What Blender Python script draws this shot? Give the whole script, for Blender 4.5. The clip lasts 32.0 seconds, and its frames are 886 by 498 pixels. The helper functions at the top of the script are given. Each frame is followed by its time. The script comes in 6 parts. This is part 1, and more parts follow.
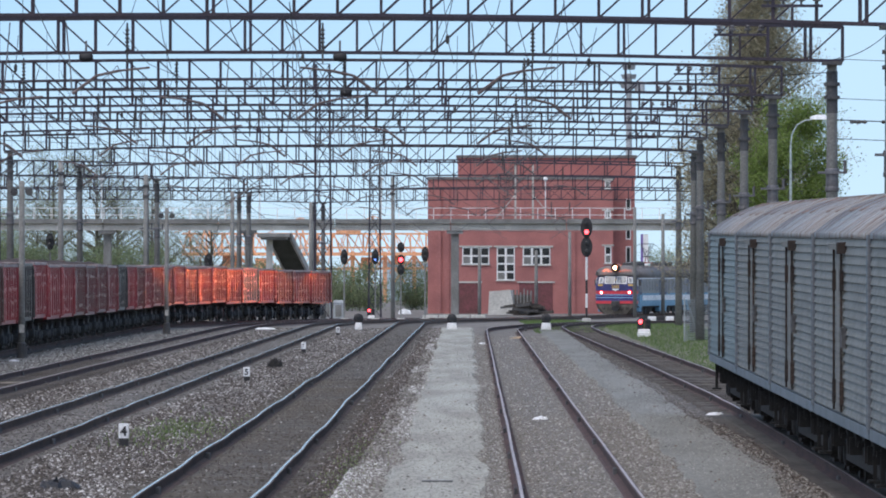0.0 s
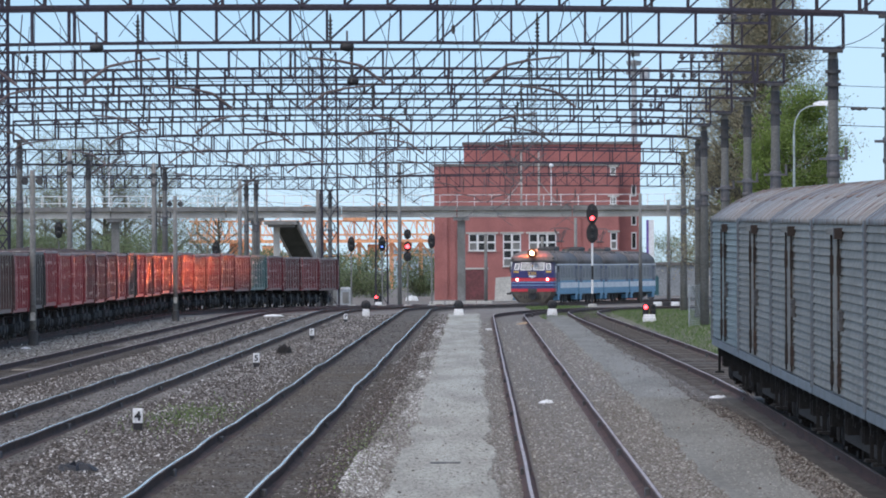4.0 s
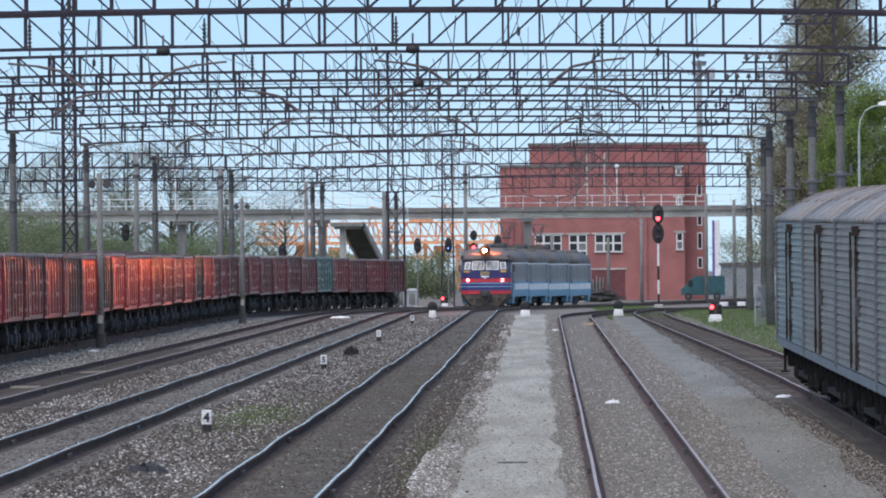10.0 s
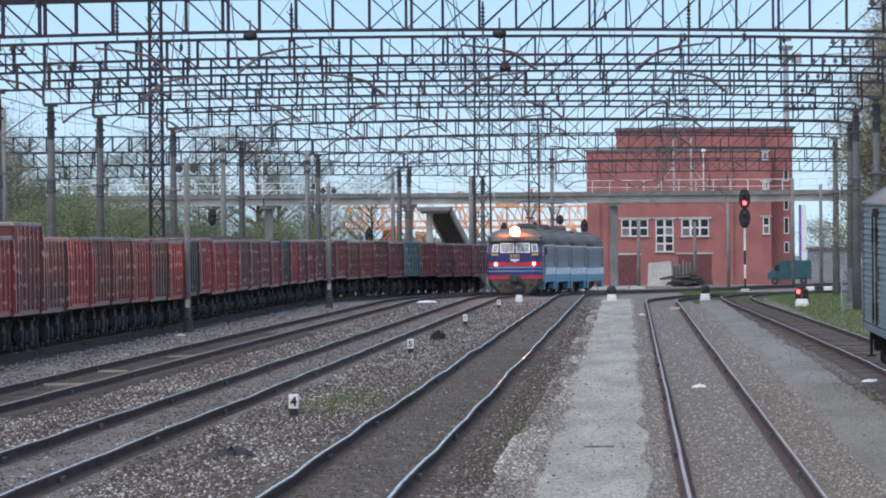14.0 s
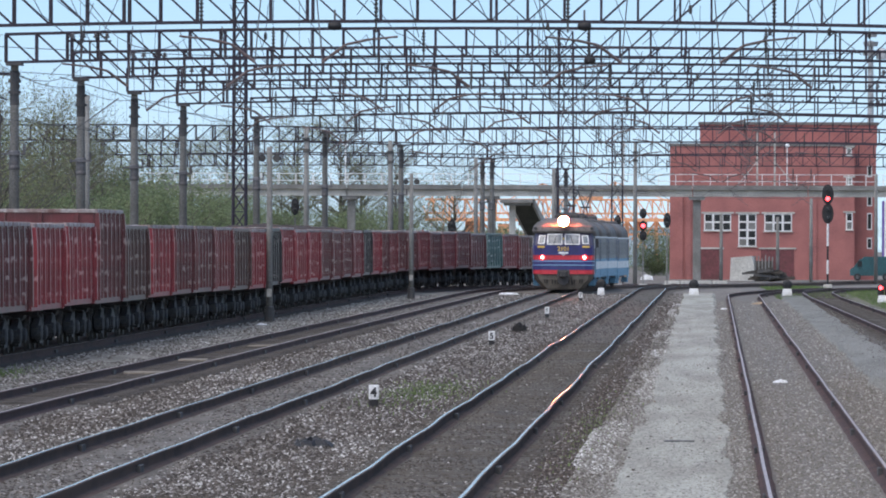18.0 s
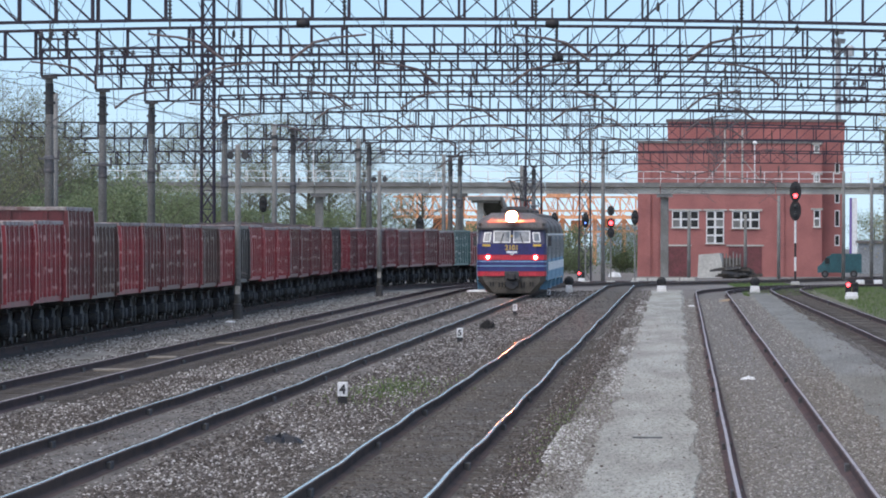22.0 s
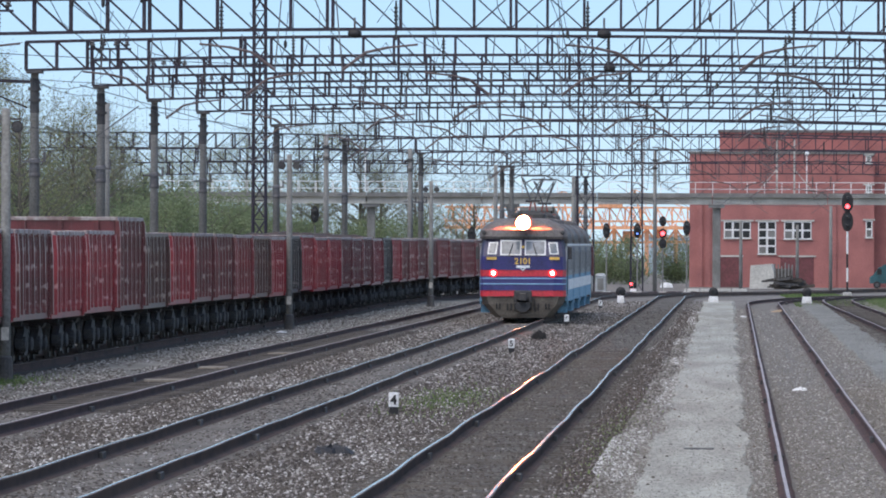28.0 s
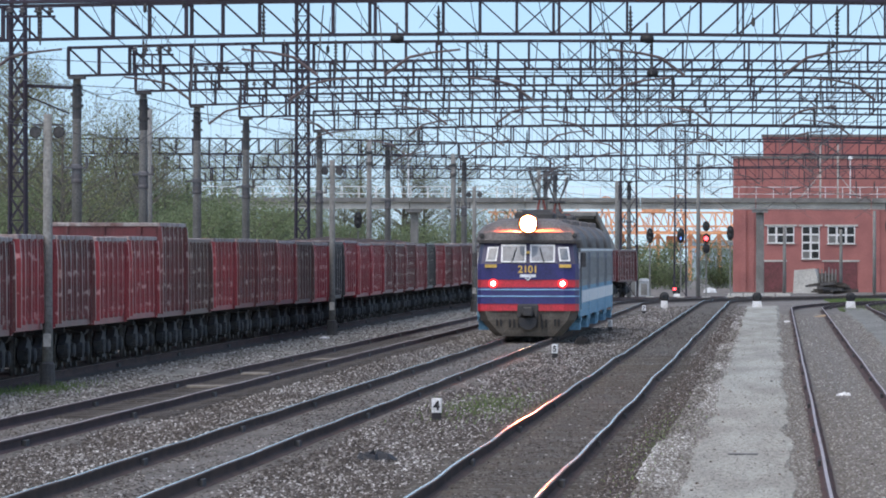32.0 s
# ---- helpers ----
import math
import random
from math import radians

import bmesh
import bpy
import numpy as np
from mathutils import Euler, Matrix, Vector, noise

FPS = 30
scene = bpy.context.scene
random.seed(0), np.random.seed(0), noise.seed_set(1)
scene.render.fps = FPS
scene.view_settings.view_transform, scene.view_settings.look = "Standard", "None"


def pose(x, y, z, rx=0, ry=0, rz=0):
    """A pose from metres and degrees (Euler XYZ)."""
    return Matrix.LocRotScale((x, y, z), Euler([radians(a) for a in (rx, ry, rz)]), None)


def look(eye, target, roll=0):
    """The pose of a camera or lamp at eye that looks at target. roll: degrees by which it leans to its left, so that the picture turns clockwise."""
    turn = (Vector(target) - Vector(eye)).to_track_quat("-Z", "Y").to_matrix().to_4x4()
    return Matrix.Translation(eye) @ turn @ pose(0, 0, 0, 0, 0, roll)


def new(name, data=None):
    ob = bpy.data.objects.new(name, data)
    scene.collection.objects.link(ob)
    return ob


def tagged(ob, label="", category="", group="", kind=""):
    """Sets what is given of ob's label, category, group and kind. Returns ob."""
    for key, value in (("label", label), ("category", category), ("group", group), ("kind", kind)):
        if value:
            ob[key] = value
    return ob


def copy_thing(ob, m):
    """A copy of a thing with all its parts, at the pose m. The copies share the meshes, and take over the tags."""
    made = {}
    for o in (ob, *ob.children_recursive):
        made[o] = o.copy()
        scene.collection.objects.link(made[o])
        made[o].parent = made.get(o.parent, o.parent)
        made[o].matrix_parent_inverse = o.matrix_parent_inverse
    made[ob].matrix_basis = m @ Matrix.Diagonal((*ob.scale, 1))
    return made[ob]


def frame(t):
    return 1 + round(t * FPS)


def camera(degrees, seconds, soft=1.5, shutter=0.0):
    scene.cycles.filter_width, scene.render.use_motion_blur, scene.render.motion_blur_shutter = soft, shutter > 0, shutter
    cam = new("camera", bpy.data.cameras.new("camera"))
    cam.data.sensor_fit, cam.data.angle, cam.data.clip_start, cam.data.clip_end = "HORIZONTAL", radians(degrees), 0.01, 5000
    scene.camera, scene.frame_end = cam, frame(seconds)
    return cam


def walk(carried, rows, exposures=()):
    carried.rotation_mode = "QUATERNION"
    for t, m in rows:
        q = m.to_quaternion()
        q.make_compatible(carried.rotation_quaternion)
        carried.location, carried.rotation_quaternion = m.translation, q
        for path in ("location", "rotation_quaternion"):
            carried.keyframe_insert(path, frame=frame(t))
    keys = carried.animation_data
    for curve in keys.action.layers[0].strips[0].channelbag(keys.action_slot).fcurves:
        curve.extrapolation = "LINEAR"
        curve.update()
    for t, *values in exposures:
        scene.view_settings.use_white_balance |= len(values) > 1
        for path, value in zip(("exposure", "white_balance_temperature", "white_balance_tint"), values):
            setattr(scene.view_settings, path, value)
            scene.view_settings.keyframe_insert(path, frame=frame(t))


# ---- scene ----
cam = camera(5.442, 32.0, soft=1.9)
PATH = [
    (0.0, 0.000, 0.000, 3.200, 90.1358, -0.0073, 0.1913),
    (0.5, 0.000, -0.265, 3.200, 90.1550, 0.0176, 0.0017),
    (1.0, 0.000, -0.930, 3.200, 90.1486, 0.1177, 0.0022),
    (1.5, 0.000, -1.401, 3.200, 90.1594, 0.0806, 0.0444),
    (2.0, 0.000, -1.778, 3.200, 90.1559, 0.1702, 0.0710),
    (2.5, 0.000, -2.316, 3.200, 90.1277, 0.2412, 0.0883),
    (4.5, 0.000, -3.578, 3.200, 90.0385, 0.2850, 0.2971),
    (5.0, 0.000, -3.538, 3.200, 90.0299, 0.3673, 0.3492),
    (5.5, 0.000, -3.846, 3.200, 90.0552, 0.3344, 0.4169),
    (6.0, 0.000, -3.673, 3.200, 90.1518, 0.2795, 0.5428),
    (6.5, 0.000, -3.902, 3.200, 90.1490, 0.3639, 0.5882),
    (7.0, 0.000, -4.243, 3.200, 90.1506, 0.3683, 0.5615),
    (7.5, 0.000, -4.123, 3.200, 90.0874, 0.5020, 0.5380),
    (8.0, 0.000, -4.220, 3.200, 90.0443, 0.4661, 0.5827),
    (8.5, 0.000, -4.407, 3.200, 89.9694, 0.4349, 0.5438),
    (9.0, 0.000, -4.311, 3.200, 89.9165, 0.4511, 0.5682),
    (9.5, 0.000, -4.470, 3.200, 90.0279, 0.5451, 0.6211),
    (10.0, 0.000, -4.458, 3.200, 90.0638, 0.5006, 0.6369),
    (10.5, 0.000, -4.457, 3.200, 90.0890, 0.6760, 0.7198),
    (11.0, 0.000, -4.442, 3.200, 90.1039, 0.6229, 0.8443),
    (11.5, 0.000, -4.606, 3.200, 90.0015, 0.7506, 0.9459),
    (12.0, 0.000, -4.790, 3.200, 90.1806, 0.5967, 1.0090),
    (12.5, 0.000, -4.773, 3.200, 90.0638, 0.5854, 1.0304),
    (13.0, 0.000, -4.656, 3.200, 90.0441, 0.6081, 1.0682),
    (13.5, 0.000, -4.662, 3.200, 90.0288, 0.6099, 1.1269),
    (14.0, 0.000, -4.753, 3.200, 89.9729, 0.4871, 1.1688),
    (14.5, 0.000, -4.681, 3.200, 89.9458, 0.4075, 1.2471),
    (15.0, 0.000, -5.177, 3.200, 89.9030, 0.3478, 1.3653),
    (15.5, 0.000, -5.070, 3.200, 89.8792, 0.2531, 1.4276),
    (17.5, 0.000, -4.635, 3.200, 89.8995, -0.0851, 1.6460),
    (18.0, 0.000, -4.322, 3.200, 89.9229, -0.1735, 1.6770),
    (18.5, 0.000, -4.767, 3.200, 89.9471, -0.1977, 1.6786),
    (19.0, 0.000, -4.698, 3.200, 89.9673, -0.1739, 1.6558),
    (19.5, 0.000, -4.759, 3.200, 89.9484, -0.2150, 1.5521),
    (20.0, 0.000, -4.487, 3.200, 89.9359, -0.1260, 1.5310),
    (20.5, 0.000, -4.525, 3.200, 89.9264, -0.3297, 1.5658),
    (21.0, 0.000, -4.584, 3.200, 89.9352, -0.3081, 1.5127),
    (21.5, 0.000, -4.625, 3.200, 89.9420, -0.1886, 1.5227),
    (22.0, 0.000, -4.790, 3.200, 89.9070, -0.1287, 1.4788),
    (22.5, 0.000, -4.610, 3.200, 89.8919, -0.0844, 1.4789),
    (23.0, 0.000, -4.656, 3.200, 89.8822, -0.1373, 1.4849),
    (23.5, 0.000, -4.340, 3.200, 89.9182, -0.2203, 1.6079),
    (24.0, 0.000, -4.561, 3.200, 89.9773, -0.1605, 1.6429),
    (24.5, 0.000, -4.683, 3.200, 90.0003, -0.1641, 1.6545),
    (25.0, 0.000, -4.403, 3.200, 90.0265, -0.0378, 1.7569),
    (25.5, 0.000, -4.283, 3.200, 90.0242, -0.0423, 1.8188),
    (27.5, 0.000, -4.350, 3.200, 89.9849, -0.0920, 1.7546),
    (28.0, 0.000, -4.490, 3.200, 89.9701, -0.1857, 1.7977),
    (28.5, 0.000, -4.555, 3.200, 89.9497, -0.1565, 1.7891),
    (29.0, 0.000, -4.215, 3.200, 89.9619, -0.1056, 1.7757),
    (29.5, 0.000, -4.435, 3.200, 89.9713, -0.0903, 1.7980),
    (30.0, 0.000, -4.290, 3.200, 89.9606, -0.1507, 1.8279),
    (30.5, 0.000, -3.978, 3.200, 89.9415, -0.2053, 1.9310),
    (31.0, 0.000, -4.157, 3.200, 89.9640, -0.2350, 2.0129),
    (31.5, 0.000, -3.761, 3.200, 89.9906, -0.1483, 2.0457),
    (32.0, 0.000, -4.022, 3.200, 90.0024, -0.0839, 2.0652),
]
walk(cam, [(t, pose(*p)) for t, *p in PATH], [(0.0, 0.75, 6480, 10), (13.0, 0.77, 6500, 10), (18.0, 0.81, 6550, 10), (32.0, 0.81, 6550, 10)])

# ---- light ----
world = bpy.data.worlds.new("sky")
scene.world = world
world.use_nodes = True
wn = world.node_tree.nodes
sky = wn.new("ShaderNodeTexSky")
sky.sky_type, sky.sun_disc = "NISHITA", False
sky.sun_elevation, sky.sun_rotation = radians(60), radians(210)
sky.air_density, sky.dust_density, sky.ozone_density = 1.0, 2.0, 2.0
world.node_tree.links.new(sky.outputs[0], wn["Background"].inputs[0])
wn["Background"].inputs[1].default_value = 0.13
sun_data = bpy.data.lights.new("sun", "SUN")
sun_data.energy, sun_data.angle, sun_data.color = 0.8, radians(60), (1.0, 0.92, 0.83)
sun = new("sun", sun_data)
sun.matrix_world = look((-25, -43, 87), (0, 0, 0))


# ---- materials ----
def mat(name, color, rough=0.8, metal=0.0, second=None, scale=3.0, mix=0.5, bump=0.0, fine=40.0, spread=0.0, emit=0.0, grain=0.25, along=1.0):
    """A surface with stains (scale), grain (fine) and a spread of brightness from object to object; along: how far wear is drawn out in y."""
    m = bpy.data.materials.new(name)
    m.use_nodes = True
    nt = m.node_tree
    n, ln = nt.nodes, nt.links.new
    b = n["Principled BSDF"]
    b.inputs["Roughness"].default_value, b.inputs["Metallic"].default_value = rough, metal
    tc = n.new("ShaderNodeTexCoord")
    big, small = n.new("ShaderNodeTexNoise"), n.new("ShaderNodeTexNoise")
    mp = n.new("ShaderNodeMapping")
    mp.inputs["Scale"].default_value = (1, along, 1)
    ln(tc.outputs["Object"], mp.inputs["Vector"])
    for k, s, d in ((big, scale, 5), (small, fine, 3)):
        k.inputs["Scale"].default_value, k.inputs["Detail"].default_value = s, d
        ln(mp.outputs[0], k.inputs["Vector"])
    ramp = n.new("ShaderNodeMapRange")
    ramp.inputs["From Min"].default_value, ramp.inputs["From Max"].default_value = 0.62 - mix * 0.4, 0.8 - mix * 0.3
    ln(big.outputs["Fac"], ramp.inputs["Value"])
    mixer = n.new("ShaderNodeMix")
    mixer.data_type = "RGBA"
    mixer.inputs[6].default_value = (*color, 1)
    mixer.inputs[7].default_value = (*(second or [c * 0.7 for c in color]), 1)
    ln(ramp.outputs["Result"], mixer.inputs["Factor"])
    g = n.new("ShaderNodeMapRange")
    g.inputs["From Min"].default_value, g.inputs["From Max"].default_value = 0.3, 0.7
    g.inputs["To Min"].default_value, g.inputs["To Max"].default_value = 1 - grain, 1 + grain
    ln(small.outputs["Fac"], g.inputs["Value"])
    mul = n.new("ShaderNodeVectorMath")
    mul.operation = "SCALE"
    ln(mixer.outputs[2], mul.inputs[0])
    if spread:
        oi, ma = n.new("ShaderNodeObjectInfo"), n.new("ShaderNodeMath")
        mr = n.new("ShaderNodeMapRange")
        mr.inputs["To Min"].default_value, mr.inputs["To Max"].default_value = 1 - spread, 1 + spread
        ln(oi.outputs["Random"], mr.inputs["Value"])
        ma.operation = "MULTIPLY"
        ln(mr.outputs["Result"], ma.inputs[0])
        ln(g.outputs["Result"], ma.inputs[1])
        ln(ma.outputs[0], mul.inputs["Scale"])
    else:
        ln(g.outputs["Result"], mul.inputs["Scale"])
    ln(mul.outputs[0], b.inputs["Base Color"])
    if bump:
        bp = n.new("ShaderNodeBump")
        bp.inputs["Strength"].default_value, bp.inputs["Distance"].default_value = bump, 0.03
        ln(small.outputs["Fac"], bp.inputs["Height"])
        ln(bp.outputs[0], b.inputs["Normal"])
    if emit:
        b.inputs["Emission Color"].default_value = (*color, 1)
        b.inputs["Emission Strength"].default_value = emit
    return m


def stony(name, dark, mid, light, where=0.6):
    """Loose stone whose tone changes from piece to piece."""
    m = mat(name, mid, 0.95, 0, None, 3, 0.3, 0, 30)
    nt = m.node_tree
    gi, cr = nt.nodes.new("ShaderNodeNewGeometry"), nt.nodes.new("ShaderNodeValToRGB")
    e = cr.color_ramp.elements
    e[0].color, e[1].color = (*dark, 1), (*light, 1)
    k = cr.color_ramp.elements.new(where)
    k.color = (*mid, 1)
    nt.links.new(gi.outputs["Random Per Island"], cr.inputs[0])
    nt.links.new(cr.outputs[0], nt.nodes["Principled BSDF"].inputs["Base Color"])
    return m


def streaked(name, color, second, streak, rough=0.75, amount=0.5, tall=0.25, least=0.5):
    """Paint with rust or dirt that has run down in streaks."""
    m = mat(name, color, rough, 0, second, 1.2, amount, 0.0, 25, 0.12)
    nt = m.node_tree
    n, ln = nt.nodes, nt.links.new
    tc, mp, no = n.new("ShaderNodeTexCoord"), n.new("ShaderNodeMapping"), n.new("ShaderNodeTexNoise")
    mp.inputs["Scale"].default_value = (6, 6, tall)
    no.inputs["Scale"].default_value, no.inputs["Detail"].default_value = 2.0, 4
    ln(tc.outputs["Object"], mp.inputs["Vector"])
    ln(mp.outputs[0], no.inputs["Vector"])
    mr, mx = n.new("ShaderNodeMapRange"), n.new("ShaderNodeMix")
    mr.inputs["From Min"].default_value, mr.inputs["From Max"].default_value = least, least + 0.2
    mx.data_type = "RGBA"
    ln(no.outputs["Fac"], mr.inputs["Value"])
    ln(mr.outputs["Result"], mx.inputs["Factor"])
    b = n["Principled BSDF"]
    old = b.inputs["Base Color"].links[0].from_socket
    ln(old, mx.inputs[6])
    mx.inputs[7].default_value = (*streak, 1)
    ln(mx.outputs[2], b.inputs["Base Color"])
    return m


def chipped(name, color, second, bare):
    """Rib paint with scraped pale flecks, most of them at the heights where loads rub."""
    m = streaked(name, color, second, [c * 0.5 for c in bare], 0.3, 0.5, 0.3, 0.62)
    nt = m.node_tree
    n, ln = nt.nodes, nt.links.new
    tc, oi, add, sep = n.new("ShaderNodeTexCoord"), n.new("ShaderNodeObjectInfo"), n.new("ShaderNodeVectorMath"), n.new("ShaderNodeSeparateXYZ")
    no, si, mr, mx = n.new("ShaderNodeTexNoise"), n.new("ShaderNodeMath"), n.new("ShaderNodeMapRange"), n.new("ShaderNodeMix")
    tot, mul = n.new("ShaderNodeMath"), n.new("ShaderNodeMath")
    add.operation, si.operation, mul.operation, tot.operation = "MULTIPLY_ADD", "SINE", "MULTIPLY", "MULTIPLY_ADD"
    ln(oi.outputs["Random"], add.inputs[0])
    add.inputs[1].default_value = (37, 53, 90)
    ln(tc.outputs["Object"], add.inputs[2])
    ln(add.outputs[0], no.inputs["Vector"])
    no.inputs["Scale"].default_value, no.inputs["Detail"].default_value = 5.0, 4
    ln(tc.outputs["Object"], sep.inputs[0])
    ln(sep.outputs["Z"], mul.inputs[0])
    mul.inputs[1].default_value = 14.0
    ln(mul.outputs[0], si.inputs[0])
    ln(si.outputs[0], tot.inputs[0])
    tot.inputs[1].default_value = 0.1
    ln(no.outputs["Fac"], tot.inputs[2])
    mr.inputs["From Min"].default_value, mr.inputs["From Max"].default_value = 0.62, 0.72
    ln(tot.outputs[0], mr.inputs["Value"])
    mx.data_type = "RGBA"
    ln(mr.outputs["Result"], mx.inputs["Factor"])
    b = n["Principled BSDF"]
    ln(b.inputs["Base Color"].links[0].from_socket, mx.inputs[6])
    mx.inputs[7].default_value = (*bare, 1)
    ln(mx.outputs[2], b.inputs["Base Color"])
    return m


STEEL = mat("grey_steel", (0.12, 0.12, 0.13), 0.55, 0.2, (0.08, 0.075, 0.075), 1.5, 0.5, 0, 12, 0.15)
TRUSS = mat("weathered_truss_steel", (0.03, 0.027, 0.044), 0.75, 0.0, (0.036, 0.027, 0.035), 1.0, 0.5, 0, 9, 0.25)
CONC = mat("concrete_pole", (0.22, 0.22, 0.212), 0.9, 0, (0.16, 0.16, 0.15), 0.8, 0.6, 0.2, 14, 0.12)
CONC_L = mat("pale_concrete", (0.52, 0.51, 0.47), 0.9, 0, (0.38, 0.37, 0.34), 0.6, 0.6, 0.2, 10, 0.1)
BLACK = mat("black_paint", (0.02, 0.02, 0.022), 0.6, 0, None, 2, 0.5, 0, 20)
DARK = mat("dirty_undergear", (0.056, 0.058, 0.063), 0.85, 0.0, (0.09, 0.085, 0.08), 2, 0.5, 0.2, 20, 0.2)
WHITE = mat("white_paint", (0.75, 0.76, 0.76), 0.6, 0, (0.62, 0.61, 0.58), 3, 0.4, 0, 20)
RUST = mat("rusty_rail_web", (0.09, 0.056, 0.043), 0.95, 0.0, (0.052, 0.034, 0.027), 0.6, 0.5, 0.2, 15)
SHINE = mat("worn_rail_head", (0.56, 0.5, 0.43), 0.2, 0.6, (0.4, 0.35, 0.3), 0.3, 0.5, 0, 6)
DULL = mat("dull_rail_head", (0.42, 0.37, 0.36), 0.5, 0.3, (0.34, 0.28, 0.26), 0.3, 0.5, 0, 6)
RUST_W = mat("warm_rusty_rail_web", (0.08, 0.045, 0.04), 0.95, 0.0, (0.05, 0.03, 0.028), 0.6, 0.5, 0, 15)
BURIED = mat("half_buried_sleeper", (0.1, 0.087, 0.069), 0.95, 0, (0.07, 0.06, 0.048), 1.5, 0.5, 0.2, 12, 0.12)
# near-black tone for covered wagon undergear, lamp insides and a clod
NEAR_BLACK = mat("near_black_matte", (0.014, 0.013, 0.013), 0.95, 0, (0.022, 0.02, 0.019), 2, 0.5, 0.2, 20)
WOOD = mat("tarred_sleeper", (0.06, 0.052, 0.046), 0.95, 0, (0.1, 0.09, 0.08), 2, 0.5, 0.3, 20)
GLASS = mat("dark_window_glass", (0.03, 0.035, 0.04), 0.08, 0, None, 2, 0.5, 0, 5)
BRICK = mat("red_brick", (0.36, 0.143, 0.13), 0.9, 0, (0.285, 0.115, 0.107), 0.5, 0.5, 0.2, 12, 0.05)
RED_L = mat("red_signal_light", (1.0, 0.05, 0.06), 0.4, 0, None, 2, 0.5, 0, 5, 0, 5)
BLUE_L = mat("blue_signal_light", (0.12, 0.25, 1.0), 0.4, 0, None, 2, 0.5, 0, 5, 0, 1.6)


# ---- mesh helpers ----
class Geo:
    """Vertices, faces and slots of one mesh, put together from simple solids."""

    def __init__(self):
        self.v, self.f, self.m = [], [], []

    def add(self, v, f, slot=0):
        k = len(self.v)
        self.v += [tuple(p) for p in v]
        self.f += [tuple(i + k for i in q) for q in f]
        self.m += [slot] * len(f)
        return self

    def box(self, x0, x1, y0, y1, z0, z1, slot=0, bev=0.0):
        if not bev:
            v = [(x, y, z) for z in (z0, z1) for y in (y0, y1) for x in (x0, x1)]
            return self.add(v, [(0, 2, 3, 1), (4, 5, 7, 6), (0, 1, 5, 4), (2, 6, 7, 3), (0, 4, 6, 2), (1, 3, 7, 5)], slot)
        p = [(x0 + bev, y0), (x1 - bev, y0), (x1, y0 + bev), (x1, y1 - bev), (x1 - bev, y1), (x0 + bev, y1), (x0, y1 - bev), (x0, y0 + bev)]
        cx, cy = (x0 + x1) / 2, (y0 + y1) / 2
        fx, fy = 1 - 2 * bev / (x1 - x0), 1 - 2 * bev / (y1 - y0)
        q = [(cx + (x - cx) * fx, cy + (y - cy) * fy) for x, y in p]
        v = [(x, y, z0) for x, y in p] + [(x, y, z1 - bev) for x, y in p] + [(x, y, z1) for x, y in q]
        f = [tuple(range(7, -1, -1)), tuple(range(16, 24))]
        for r in (0, 8):
            f += [(r + i, r + (i + 1) % 8, r + 8 + (i + 1) % 8, r + 8 + i) for i in range(8)]
        return self.add(v, f, slot)

    def bar(self, a, b, w=0.05, h=None, n=4, slot=0, w2=None):
        """A bar of n sides from a to b."""
        a, b = Vector(a), Vector(b)
        d = (b - a).normalized()
        s = d.cross(Vector((0, 0, 1)))
        s = s.normalized() if s.length > 1e-4 else Vector((1, 0, 0))
        u = s.cross(d)
        h = h or w
        v = []
        for p, k in ((a, 1), (b, (w2 or w) / w)):
            for i in range(n):
                t = 2 * math.pi * (i + 0.5) / n
                q = 0.7071 if n == 4 else 0.5
                v.append(p + s * math.cos(t) * w * q * k + u * math.sin(t) * h * q * k)
        f = [tuple(range(n - 1, -1, -1)), tuple(range(n, 2 * n))] + [(i, (i + 1) % n, n + (i + 1) % n, n + i) for i in range(n)]
        return self.add(v, f, slot)

    def turn(self, axis, rings, n=16, at=(0, 0, 0), slot=0):
        """A turned solid: rings of (place along the axis, radius)."""
        v = []
        for p, r in rings:
            for i in range(n):
                t = 2 * math.pi * i / n
                c, s = r * math.cos(t), r * math.sin(t)
                q = {"x": (p, c, s), "y": (s, p, c), "z": (c, s, p)}[axis]
                v.append((at[0] + q[0], at[1] + q[1], at[2] + q[2]))
        k = len(rings)
        f = [tuple(range(n - 1, -1, -1)), tuple(range((k - 1) * n, k * n))]
        for j in range(k - 1):
            f += [(j * n + i, j * n + (i + 1) % n, (j + 1) * n + (i + 1) % n, (j + 1) * n + i) for i in range(n)]
        return self.add(v, f, slot)

    def prism(self, poly, y0, y1, slot=0):
        """A polygon in x and z, drawn out from y0 to y1."""
        n = len(poly)
        v = [(x, y0, z) for x, z in poly] + [(x, y1, z) for x, z in poly]
        f = [tuple(range(n)), tuple(range(2 * n - 1, n - 1, -1))] + [(i, n + i, n + (i + 1) % n, (i + 1) % n) for i in range(n)]
        return self.add(v, f, slot)

    def loft(self, sections, slot=0, caps=True):
        """Rings of points with equal counts, joined in order."""
        n, k = len(sections[0]), len(sections)
        f = [(j * n + i, j * n + (i + 1) % n, (j + 1) * n + (i + 1) % n, (j + 1) * n + i) for j in range(k - 1) for i in range(n)]
        if caps:
            f += [tuple(range(n - 1, -1, -1)), tuple(range((k - 1) * n, k * n))]
        return self.add([p for s in sections for p in s], f, slot)

